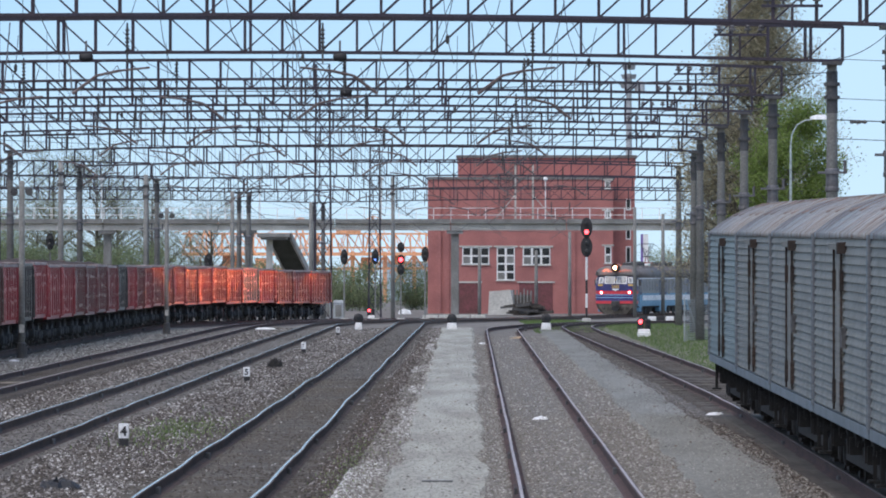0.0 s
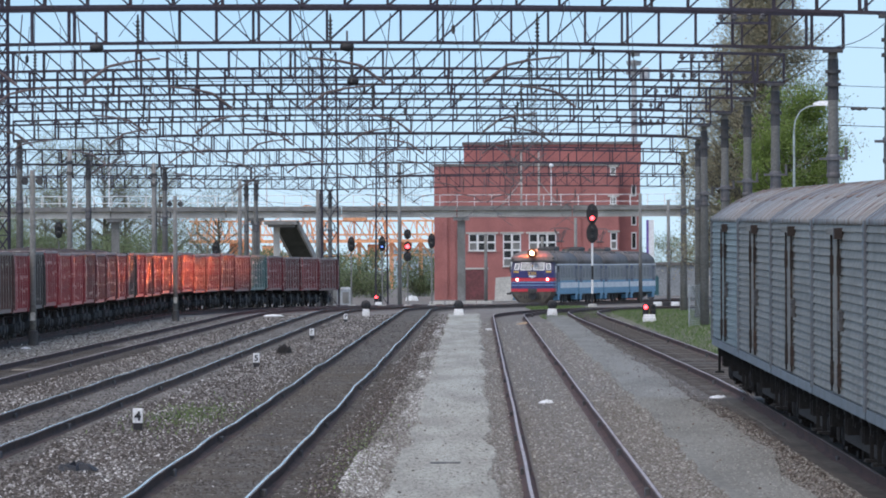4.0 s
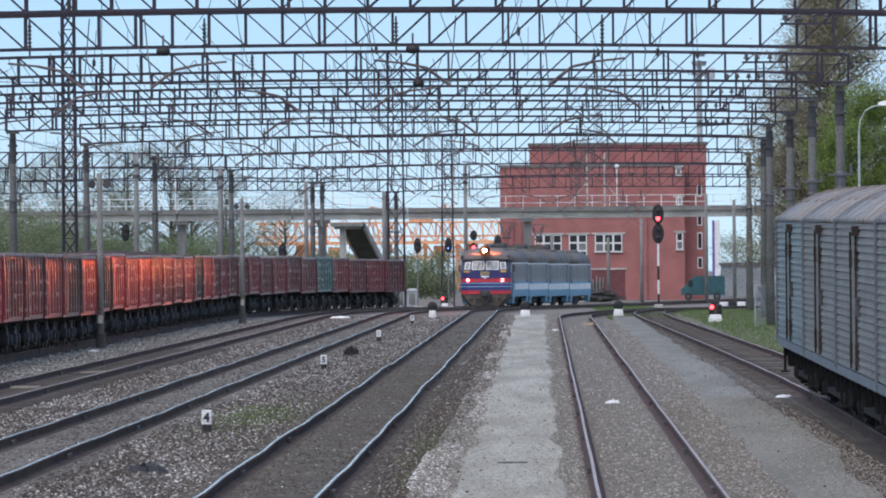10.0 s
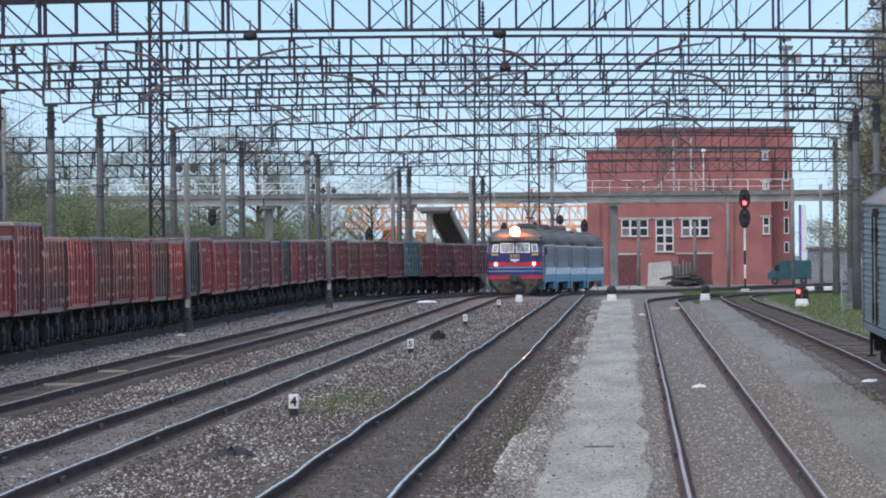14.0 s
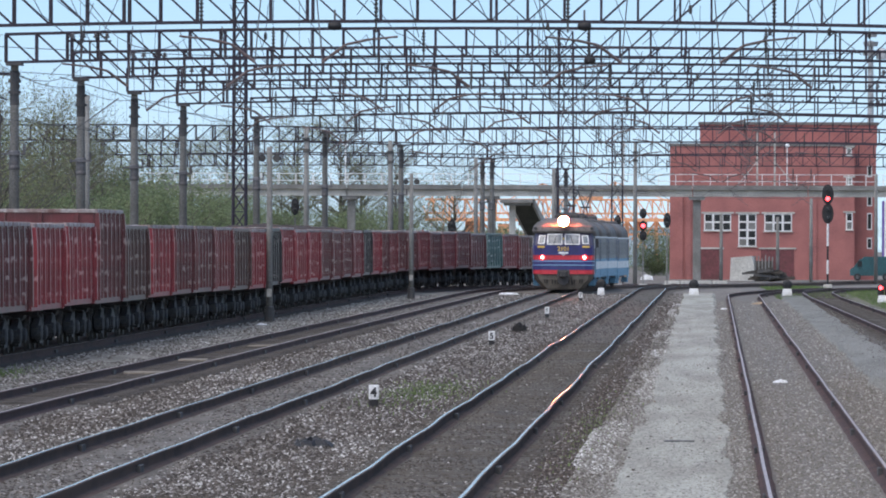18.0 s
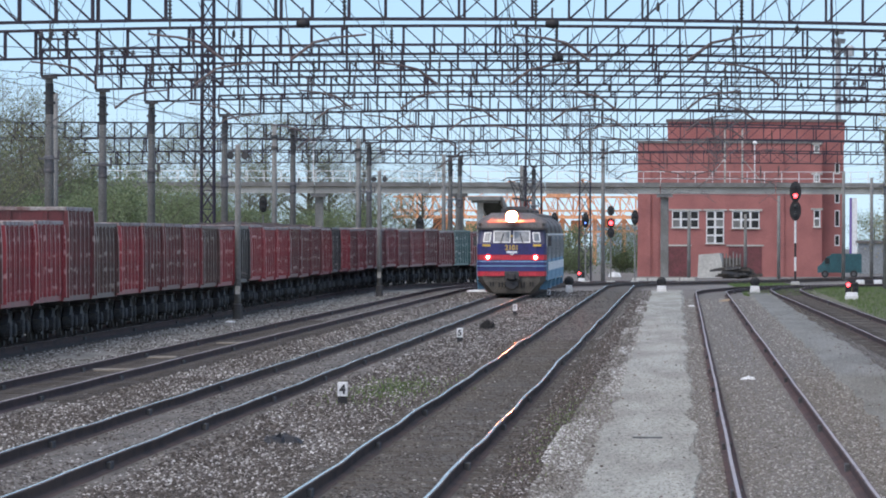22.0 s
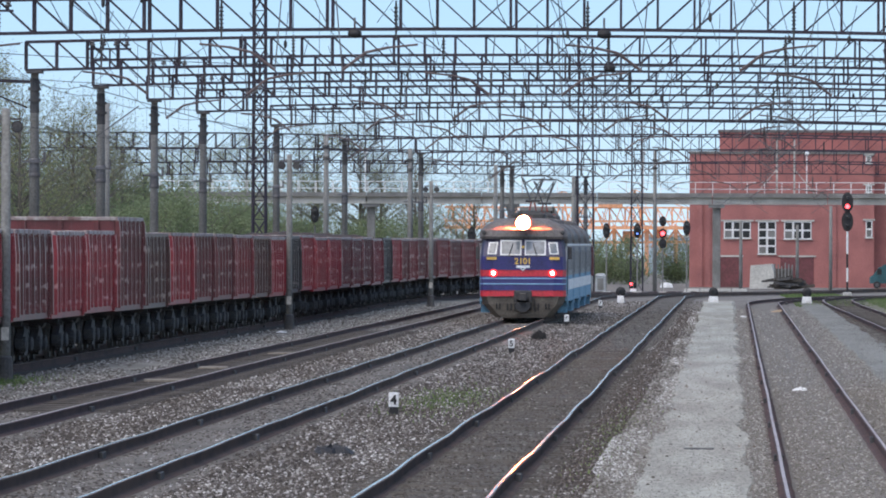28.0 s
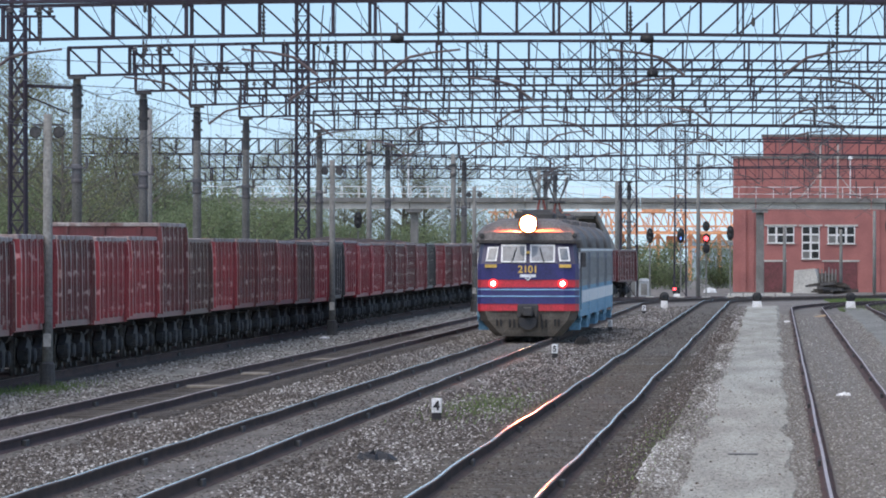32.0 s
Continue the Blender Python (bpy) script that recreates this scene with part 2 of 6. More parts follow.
    def tube(self, pts, w, slot=0):
        """A wire through points that run on in y or x."""
        h = w / 2
        along_y = abs(pts[-1][1] - pts[0][1]) > abs(pts[-1][0] - pts[0][0])
        d = ((-h, 0, 0), (0, 0, h), (h, 0, 0), (0, 0, -h)) if along_y else ((0, -h, 0), (0, 0, h), (0, h, 0), (0, 0, -h))
        return self.loft([[(p[0] + a, p[1] + b, p[2] + c) for a, b, c in d] for p in pts], slot)

    def mesh(self, name, *mats):
        me = bpy.data.meshes.new(name)
        me.from_pydata(self.v, [], self.f)
        for m in mats:
            me.materials.append(m)
        if len(mats) > 1:
            me.polygons.foreach_set("material_index", self.m)
        b = bmesh.new()
        b.from_mesh(me)
        bmesh.ops.recalc_face_normals(b, faces=b.faces)
        b.to_mesh(me)
        b.free()
        return me


def smooth(ob):
    ob.data.polygons.foreach_set("use_smooth", [True] * len(ob.data.polygons))
    return ob


def part(name, geo, mats, parent, label="", at=None):
    """One mesh object under a thing; geo may be a mesh that is shared."""
    mats = mats if isinstance(mats, (list, tuple)) else [mats]
    ob = new(name, geo if isinstance(geo, bpy.types.Mesh) else geo.mesh(name, *mats))
    ob.parent = parent
    if at is not None:
        ob.matrix_basis = at if isinstance(at, Matrix) else Matrix.Translation(at)
    return tagged(ob, label) if label else ob


def thing(name, label, category, group="", kind="", at=None):
    ob = tagged(new(name), label, category, group, kind)
    ob.empty_display_size = 0.3
    if at is not None:
        ob.matrix_basis = at if isinstance(at, Matrix) else Matrix.Translation(at)
    return ob


def gz(y):
    """Height of the ground: level, then falling a little beyond the bridge."""
    t = min(max((y - 520) / 240, 0), 1)
    return -0.6 * t * t * (3 - 2 * t)


def gxy(x, y):
    """Height of the ground, with the siding sinking a little towards the near end."""
    t = min(max((x - 4.9) / 0.8, 0), 1)
    return gz(y) - 0.0046 * max(0, 206 - y) * t * t * (3 - 2 * t)


def bend(x, yc, r):
    """A track's middle line: straight, then curving to the right."""
    return lambda y: x if y <= yc else x + (y - yc) ** 2 / (2 * r)


TRACKS = {"A": bend(1.44, 478, 520), "B": bend(-3.72, 535, 1600), "C": bend(-8.52, 515, 1600), "D": bend(-12.9, 495, 1600), "E": bend(-18.5, 480, 1640)}
TRACKS["F"] = lambda y: 6.6 - 1.05 * min(max((y - 225) / 240, 0), 1) ** 1.2 + max(y - 500, 0) ** 2 / 1100 + 0.0032 * max(206 - y, 0)
RAIL_TOP = 0.206

# ---- ground and tracks ----
def ground():
    xs = [-900, -400, -150, -60] + [-30 + 2 * i for i in range(18)] + [4.8, 5.1, 5.4, 5.7, 6, 8, 10, 14, 20, 30, 60, 150, 400, 900]
    ys = [-60, 0, 60] + [100 + 10 * i for i in range(80)] + [950, 1100, 1500, 2500]
    g = Geo()
    g.v = [(x, y, gxy(x, y) - 0.03) for y in ys for x in xs]
    n = len(xs)
    g.f = [(j * n + i, j * n + i + 1, (j + 1) * n + i + 1, (j + 1) * n + i) for j in range(len(ys) - 1) for i in range(n - 1)]
    g.m = [0] * len(g.f)
    m = mat("gravelly_yard_soil", (0.19, 0.168, 0.145), 0.95, 0, (0.13, 0.115, 0.1), 0.5, 0.5, 0, 5, 0, 0, 0.35, 0.25)
    tagged(new("ground", g.mesh("ground", m)), "grey-brown gravel and soil of a railway yard", "ground", "", "structure")


def strip(name, label, left, right, y0, y1, z, m, step=4.0, kind="structure", category="path", ragged=0.0):
    """A long low slab between two edges that wander a little."""
    g = Geo()
    n = int((y1 - y0) / step)
    for i in range(n + 1):
        y = y0 + (y1 - y0) * i / n
        w = 0.09 * noise.noise((y * 0.11, 3.1 * left(y), 0)) + 0.05 * noise.noise((y * 0.5, 1.7, 0))
        w2 = 0.09 * noise.noise((y * 0.11, 8.3, left(y))) + 0.05 * noise.noise((y * 0.5, 5.7, 0))
        w += ragged * (0.7 * noise.noise((y * 0.45, 2.2, 0)) + 0.8 * noise.noise((y * 0.12, 4.4, 0)))
        w2 += ragged * (0.7 * noise.noise((y * 0.45, 6.1, 0)) + 0.8 * noise.noise((y * 0.12, 9.4, 0)))
        a, b = left(y) + w, right(y) + w2
        k, k2 = gxy(a, y), gxy(b, y)
        g.v += [(a - 0.12, y, k - 0.05), (a, y, k + z), (b, y, k2 + z), (b + 0.12, y, k2 - 0.05)]
    for i in range(n):
        for j in range(3):
            g.f.append((4 * i + j, 4 * i + j + 1, 4 * i + 5 + j, 4 * i + 4 + j))
            g.m.append(0)
    return tagged(new(name, g.mesh(name, m)), label, category, "", kind)


def track(key, y0, y1, shiny, label, sleepers=0, wave=0.3, gap=0.56):
    """A track of kind structure: two rails with worn heads, joints and sleepers."""
    mid = TRACKS[key]
    root = thing("track", label, "railway track", "tracks of the yard", "structure")
    prof = [(-0.075, 0), (0.075, 0), (0.075, 0.015), (0.012, 0.04), (0.012, 0.135), (0.037, 0.145), (0.037, 0.178), (0.022, 0.186), (-0.022, 0.186), (-0.037, 0.178), (-0.037, 0.145), (-0.012, 0.135), (-0.012, 0.04), (-0.075, 0.015)]
    for side in (-1, 1):
        g = Geo()
        n = int((y1 - y0) / 2.5)
        for i in range(n + 1):
            y = y0 + (y1 - y0) * i / n
            wob = wave * (0.06 * noise.noise((y * 0.03, 7 * side, ord(key))) + 0.008 * noise.noise((y * 0.08, 3 * side, ord(key))))
            dip = wave * (-0.022 * max(0, 1 - abs((y + 6 * side) % 25 - 12.5) / 6.0) + 0.025 * noise.noise((y * 0.05, 11 * side, ord(key))))
            sl = (mid(y + 1) - mid(y - 1)) / 2
            for px, pz in prof:
                x = mid(y) + side * 0.797 + wob + px
                g.v.append((x, y - sl * (side * 0.797 + px), gxy(mid(y), y) + dip + pz + 0.02))
        k = len(prof)
        for i in range(n):
            for j in range(k):
                g.f.append((i * k + j, i * k + (j + 1) % k, (i + 1) * k + (j + 1) % k, (i + 1) * k + j))
                g.m.append(1 if j == 7 else 0)
        part("rail", g, [RUST, SHINE] if shiny else [RUST_W, DULL], root)
    # dark strips put the groove shadow beside each rail foot into the colour
    for side in (-1, 1):
        g = Geo()
        n = int((min(y1, 640) - y0) / 3)
        for i in range(n + 1):
            y = y0 + (min(y1, 640) - y0) * i / n
            x, e = mid(y) + side * 0.797, 0.03 * noise.noise((y * 0.4, side, 3.0))
            k = gxy(mid(y), y)
            g.v += [(x - 0.13 + e, y, k + 0.01), (x - 0.09, y, k + 0.036), (x + 0.09, y, k + 0.036), (x + 0.13 + e, y, k + 0.01)]
        for i in range(n):
            g.f += [(4 * i + j, 4 * i + j + 1, 4 * i + 5 + j, 4 * i + 4 + j) for j in range(3)]
        g.m = [0] * len(g.f)
        part("rail_shade_strip", g, RUST if shiny else RUST_W, root, "dark rust-brown strip along the rail, for its foot and groove shadow")
    joint = Geo().box(-0.075, 0.075, -0.4, 0.4, 0.02, 0.14, 0, 0.01).mesh("fishplate", DARK)
    y = y0 + 6
    while y < min(y1, 520):
        for side in (-1, 1):
            part("fishplate", joint, DARK, root, "", (mid(y) + side * 0.797, y - 6 * side, gxy(mid(y), y)))
        y += 25
    if sleepers:
        low = 0.004 if shiny else 0.03
        shapes = [Geo().box(-1.37, 1.37, -0.12, 0.12, -0.1, low + 0.012 * i, 0, 0.012).mesh("sleeper", BURIED if shiny else WOOD) for i in range(3)]
        y = sleepers
        for i in range(290):
            part("sleeper", shapes[random.randrange(3)], WOOD, root, "", pose(mid(y) + random.uniform(-0.05, 0.05), y, gxy(mid(y), y), 0, 0, heading(mid, y)))
            y += gap


def heading(f, y):
    return -math.degrees(math.atan((f(y + 1) - f(y - 1)) / 2))


def stones(name, label, x0, x1, y0, y1, count, m, lo=0.03, hi=0.09, keep=lambda x, y: True, lift=-0.02):
    """Loose stones scattered on the ground, thinning out with distance."""
    v, f = [], []
    for _ in range(count):
        u = random.random()
        y = 1 / ((1 - u) / y0 + u / y1)
        x = random.uniform(x0, x1)
        if not keep(x, y):
            continue
        s = random.uniform(lo, hi) * (0.85 + y / 1400)
        a = random.uniform(0, 3.14)
        c, d = math.cos(a) * s, math.sin(a) * s
        z = gxy(x, y) + lift
        h = s * random.uniform(0.5, 1.0)
        k = len(v)
        v += [(x + c, y + d, z), (x - d, y + c, z), (x - c, y - d, z), (x + d, y - c, z), (x + 0.4 * c, y + 0.4 * d, z + h), (x - 0.5 * c + 0.2 * d, y - 0.5 * d, z + h * 0.8)]
        f += [(k, k + 1, k + 4), (k + 1, k + 5, k + 4), (k + 1, k + 2, k + 5), (k + 2, k + 3, k + 5), (k + 3, k + 4, k + 5), (k + 3, k, k + 4)]
    me = bpy.data.meshes.new(name)
    me.from_pydata(v, [], f)
    me.materials.append(m)
    return tagged(new(name, me), label, "gravel", "", "stuff")


def clear(keys):
    """Whether a place is clear of the rails of these tracks."""
    return lambda x, y: all(abs(abs(x - TRACKS[k](y)) - 0.797) > 0.17 for k in keys)


def off(keys, gap):
    """Whether a place is at least so far from the middle of each of these tracks."""
    return lambda x, y: all(abs(x - TRACKS[k](y)) > gap + 0.25 * noise.noise((x, y * 0.2, 0)) for k in keys)


def backdrop():
    """Plain far sky, paler towards the horizon."""
    g = Geo()
    n = 24
    g.v = [(1500 * math.sin(a), 200 + 2600 * math.cos(a), z) for z in (-60, 700) for a in [(-0.55 + 1.1 * i / n) for i in range(n + 1)]]
    g.f = [(i, i + 1, n + 2 + i, n + 1 + i) for i in range(n)]
    g.m = [0] * n
    m = bpy.data.materials.new("far_sky")
    m.use_nodes = True
    nt = m.node_tree
    nt.nodes.clear()
    ln = nt.links.new
    tc, sep, mr = nt.nodes.new("ShaderNodeTexCoord"), nt.nodes.new("ShaderNodeSeparateXYZ"), nt.nodes.new("ShaderNodeMapRange")
    cr, no, em, out = nt.nodes.new("ShaderNodeValToRGB"), nt.nodes.new("ShaderNodeTexNoise"), nt.nodes.new("ShaderNodeEmission"), nt.nodes.new("ShaderNodeOutputMaterial")
    mr.inputs["From Min"].default_value, mr.inputs["From Max"].default_value = 0, 95
    e = cr.color_ramp.elements
    e[0].color, e[1].color = (0.41, 0.54, 0.64, 1), (0.27, 0.44, 0.63, 1)
    no.inputs["Scale"].default_value = 0.006
    mx = nt.nodes.new("ShaderNodeMix")
    mx.data_type = "RGBA"
    mx.inputs[7].default_value = (0.38, 0.52, 0.64, 1)
    ma = nt.nodes.new("ShaderNodeMapRange")
    ma.inputs["From Min"].default_value, ma.inputs["From Max"].default_value, ma.inputs["To Max"].default_value = 0.45, 0.7, 0.5
    ln(tc.outputs["Object"], sep.inputs[0])
    ln(sep.outputs["Z"], mr.inputs["Value"])
    ln(mr.outputs["Result"], cr.inputs[0])
    ln(tc.outputs["Object"], no.inputs["Vector"])
    ln(no.outputs["Fac"], ma.inputs["Value"])
    ln(ma.outputs["Result"], mx.inputs["Factor"])
    ln(cr.outputs[0], mx.inputs[6])
    ln(mx.outputs[2], em.inputs["Color"])
    em.inputs["Strength"].default_value = 1.0
    ln(em.outputs[0], out.inputs["Surface"])
    me = bpy.data.meshes.new("backdrop")
    me.from_pydata(g.v, [], g.f)
    me.materials.append(m)
    tagged(new("backdrop", me), "pale blue evening sky beyond the yard", "sky", "", "structure")


ground()
backdrop()
PATHM = mat("pale_worn_path", (0.37, 0.365, 0.315), 0.95, 0, (0.265, 0.255, 0.215), 1.1, 0.6, 0, 14, 0, 0, 0.24, 0.07)
ASPH = mat("grey_worn_asphalt", (0.205, 0.202, 0.178), 0.95, 0, (0.155, 0.15, 0.13), 0.8, 0.55, 0, 14, 0, 0, 0.2, 0.07)
DUST = mat("pale_trodden_gravel", (0.23, 0.222, 0.197), 0.95, 0, (0.125, 0.122, 0.103), 0.7, 0.6, 0, 12, 0, 0, 0.4, 0.22)
BALL = mat("oily_ballast", (0.11, 0.096, 0.077), 0.95, 0, (0.066, 0.056, 0.044), 1.2, 0.5, 0, 8, 0, 0, 0.3, 0.25)
# darkest stone tone, laid along track E
BALL_D = mat("dark_brown_ballast", (0.055, 0.045, 0.037), 0.95, 0, (0.036, 0.03, 0.025), 1.2, 0.5, 0, 8, 0, 0, 0.3, 0.25)
BALL_C = mat("brown_dirty_ballast", (0.15, 0.133, 0.112), 0.95, 0, (0.09, 0.078, 0.063), 1.0, 0.55, 0, 9, 0, 0, 0.38, 0.25)
BALL_L = mat("grey_ballast", (0.165, 0.15, 0.13), 0.95, 0, (0.13, 0.118, 0.1), 1.2, 0.5, 0, 8, 0, 0, 0.3, 0.25)
strip("path_1", "pale worn concrete path between two tracks", lambda y: -1.25 - 0.45 * min(max((y - 200) / 300, 0), 1), lambda y: 0.17 - 0.35 * min(max((y - 113) / 400, 0), 1), 90, 520, 0.06, PATHM, 1.0, "structure", "path", 0.13)
strip("path_2", "grey worn asphalt path beside a siding", lambda y: 3.3 + 0.2 * min(max((y - 130) / 100, 0), 1), lambda y: 4.68 - 0.35 * min(max((155 - y) / 30, 0), 1), 90, 500, 0.06, ASPH, 1.0, "structure", "path", 0.12)
strip("path_3", "pale trodden gravel beside the open wagons", lambda y: -16.95, lambda y: -14.6 + 0.15 * math.sin(y * 0.07), 90, 520, 0.02, DUST, 1.5, "structure", "path", 0.2)
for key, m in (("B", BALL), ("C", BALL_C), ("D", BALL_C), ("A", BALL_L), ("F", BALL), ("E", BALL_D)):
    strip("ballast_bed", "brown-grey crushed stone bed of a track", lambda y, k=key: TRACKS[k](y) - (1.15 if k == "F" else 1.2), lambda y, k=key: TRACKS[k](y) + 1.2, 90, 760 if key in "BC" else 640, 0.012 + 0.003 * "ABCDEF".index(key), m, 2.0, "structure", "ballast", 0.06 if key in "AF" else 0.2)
GRAVEL = stony("crushed_stone", (0.03, 0.024, 0.02), (0.13, 0.114, 0.1), (0.62, 0.6, 0.57), 0.72)
DIRTY = stony("dirty_crushed_stone", (0.03, 0.024, 0.02), (0.088, 0.074, 0.062), (0.34, 0.32, 0.3), 0.8)
OILY = stony("oily_stone", (0.035, 0.029, 0.024), (0.078, 0.066, 0.054), (0.21, 0.19, 0.165), 0.8)
PALE = stony("pale_gravel", (0.11, 0.097, 0.083), (0.21, 0.197, 0.174), (0.4, 0.385, 0.352), 0.72)
BROWND = mat("brown_dirt", (0.1, 0.083, 0.068), 0.95, 0, (0.062, 0.051, 0.042), 1.2, 0.5, 0, 8, 0, 0, 0.3, 0.25)
WHITEG = stony("white_gravel", (0.1, 0.09, 0.08), (0.42, 0.41, 0.38), (0.74, 0.73, 0.7), 0.6)
BROWNG = stony("brown_gravel", (0.03, 0.023, 0.019), (0.095, 0.075, 0.06), (0.25, 0.22, 0.195), 0.85)
LEAFM = stony("dry_leaf", (0.03, 0.02, 0.016), (0.07, 0.042, 0.03), (0.16, 0.1, 0.07), 0.6)
GRIT = stony("path_grit", (0.1, 0.09, 0.077), (0.25, 0.238, 0.212), (0.42, 0.4, 0.365))


def patchy(x, y):
    """Where pale clean stone lies and where it is dirty: patches of a few metres."""
    return noise.noise((x * 0.75, y * 0.055, 2.0)) + 0.6 * noise.noise((x * 2.6, y * 0.2, 5.0))


def bed(keep_b, keep_c):
    """Stone lies thick between the tracks and thins out between the rails."""
    def keep(x, y):
        b, c = abs(x - TRACKS["B"](y)), abs(x - TRACKS["C"](y))
        if not clear("BCD")(x, y):
            return False
        return random.random() < (keep_b if b < 1.15 else keep_c if c < 1.0 else 0.8)
    return keep


stones("ballast_stones", "loose grey and brown crushed stone between the tracks", -14.7, -1.5, 105, 520, 190000, GRAVEL, 0.012, 0.038, lambda x, y: patchy(x, y) > -0.15 - 0.3 * random.random() and bed(0.04, 0.3)(x, y), 0.004)
stones("dirty_stones", "brown dirty stone in patches of the ballast", -14.7, -1.5, 105, 520, 120000, DIRTY, 0.014, 0.046, lambda x, y: patchy(x, y) < 0.1 + 0.3 * random.random() and bed(0.3, 0.8)(x, y), 0.006)
stones("big_stones", "larger pale stones lying on the ballast", -14.5, -1.4, 105, 420, 2000, PALE, 0.04, 0.075, off("BC", 0.9))
stones("oily_stones", "dark oily crushed stone between the rails", -5.2, -2.2, 105, 460, 26000, OILY, 0.014, 0.036, lambda x, y: not off("B", 1.3)(x, y) and clear("B")(x, y), 0.005)
stones("fine_gravel", "fine pale gravel filling a siding", -0.15, 3.65, 105, 460, 40000, PALE, 0.012, 0.036, lambda x, y: clear("A")(x, y), 0.008)
stones("trodden_grit", "scattered grit on trodden gravel", -17.2, -13.9, 140, 500, 26000, GRAVEL, 0.014, 0.042, lambda x, y: clear("D")(x, y) and patchy(x, y + 300) > -0.35, 0.012)
stones("verge_gravel", "brown gravel beside the siding", 4.9, 6.2, 105, 420, 9000, BROWNG, 0.015, 0.045)
strip("dirt_verge", "brown trodden dirt beside the siding", lambda y: 4.3, lambda y: TRACKS["F"](y) - 0.95, 90, 420, 0.006, BROWND, 4.0, "structure", "soil")
stones("edge_grit", "pale grit lying over the edge of the path", -0.25, 0.55, 105, 420, 12000, PALE, 0.01, 0.03, lambda x, y: random.random() < 0.25 + 0.7 * (x + 0.25), 0.045)
stones("white_gravel", "patches of white crushed gravel along the path", -2.0, -0.95, 105, 440, 30000, WHITEG, 0.012, 0.034, lambda x, y: noise.noise((x * 1.3, y * 0.05, 9.0)) > 0.0 + 0.25 * abs(x + 1.45), 0.02)
stones("brown_dirt", "brown dirt and chips beside the running track", -2.45, -1.6, 105, 440, 12000, BROWNG, 0.012, 0.034, lambda x, y: random.random() > 0.5 * (x + 2.45) + 0.9 * noise.noise((x * 1.1, y * 0.07, 4.0)), 0.015)
stones("edge_crumbs", "crumbled pale chips along the path edge", 3.0, 3.75, 105, 420, 9000, PALE, 0.01, 0.03, lambda x, y: random.random() < 1.1 - abs(x - 3.35) * 2.4, 0.03)
stones("asphalt_edge_grit", "brown grit over the broken asphalt edge", 4.1, 4.9, 105, 420, 7000, BROWNG, 0.012, 0.034, lambda x, y: random.random() < 1.0 - abs(x - 4.55) * 2.2, 0.045)
stones("dry_leaves", "dry brown leaves and chips lying on the paths", -1.5, 4.6, 105, 420, 260, LEAFM, 0.015, 0.035, lambda x, y: x < 0.2 or x > 3.3 or random.random() < 0.3, 0.06)
stones("path_grit", "scattered grit on the path edges", -1.9, -0.95, 105, 420, 9000, PALE, 0.012, 0.034, lambda x, y: True, 0.03)
stones("path_crumbs", "fine crumbs lying on the paths", -1.5, 5.1, 105, 420, 36000, GRIT, 0.008, 0.02, lambda x, y: x < 0.1 or x > 3.4, 0.057)
track("A", 95, 600, False, "straight siding track with brown rails and thin worn heads")
track("B", 95, 900, True, "running track with wavy bright rails on oily ballast", 112, 1.0)
track("C", 95, 900, True, "running track with bright rails, curving away far off", 0, 0.7)
track("D", 95, 700, False, "side track with rusty brown rails", 170)
track("E", 95, 700, False, "side track under a row of open wagons")
track("F", 90, 620, False, "siding with rusty rails under grey covered wagons", 207, 0.3, 1.2)


# ---- catenary gantries ----
GANTRIES = [229, 267, 320, 354, 387, 423, 473, 540, 595, 668, 742]
XL, XR = -24.6, 10.4


def zb(x):
    u = (x - (XL + XR) / 2) / ((XR - XL) / 2)
    return 9.5 - 0.25 * u * u


def shift(y):
    """How far the far gantries stand to the right, with the curve of the tracks."""
    return 0.0 if y < 430 else 0.9 if y < 500 else 1.6 if y < 560 else 4.2 * (y - 520) / 75


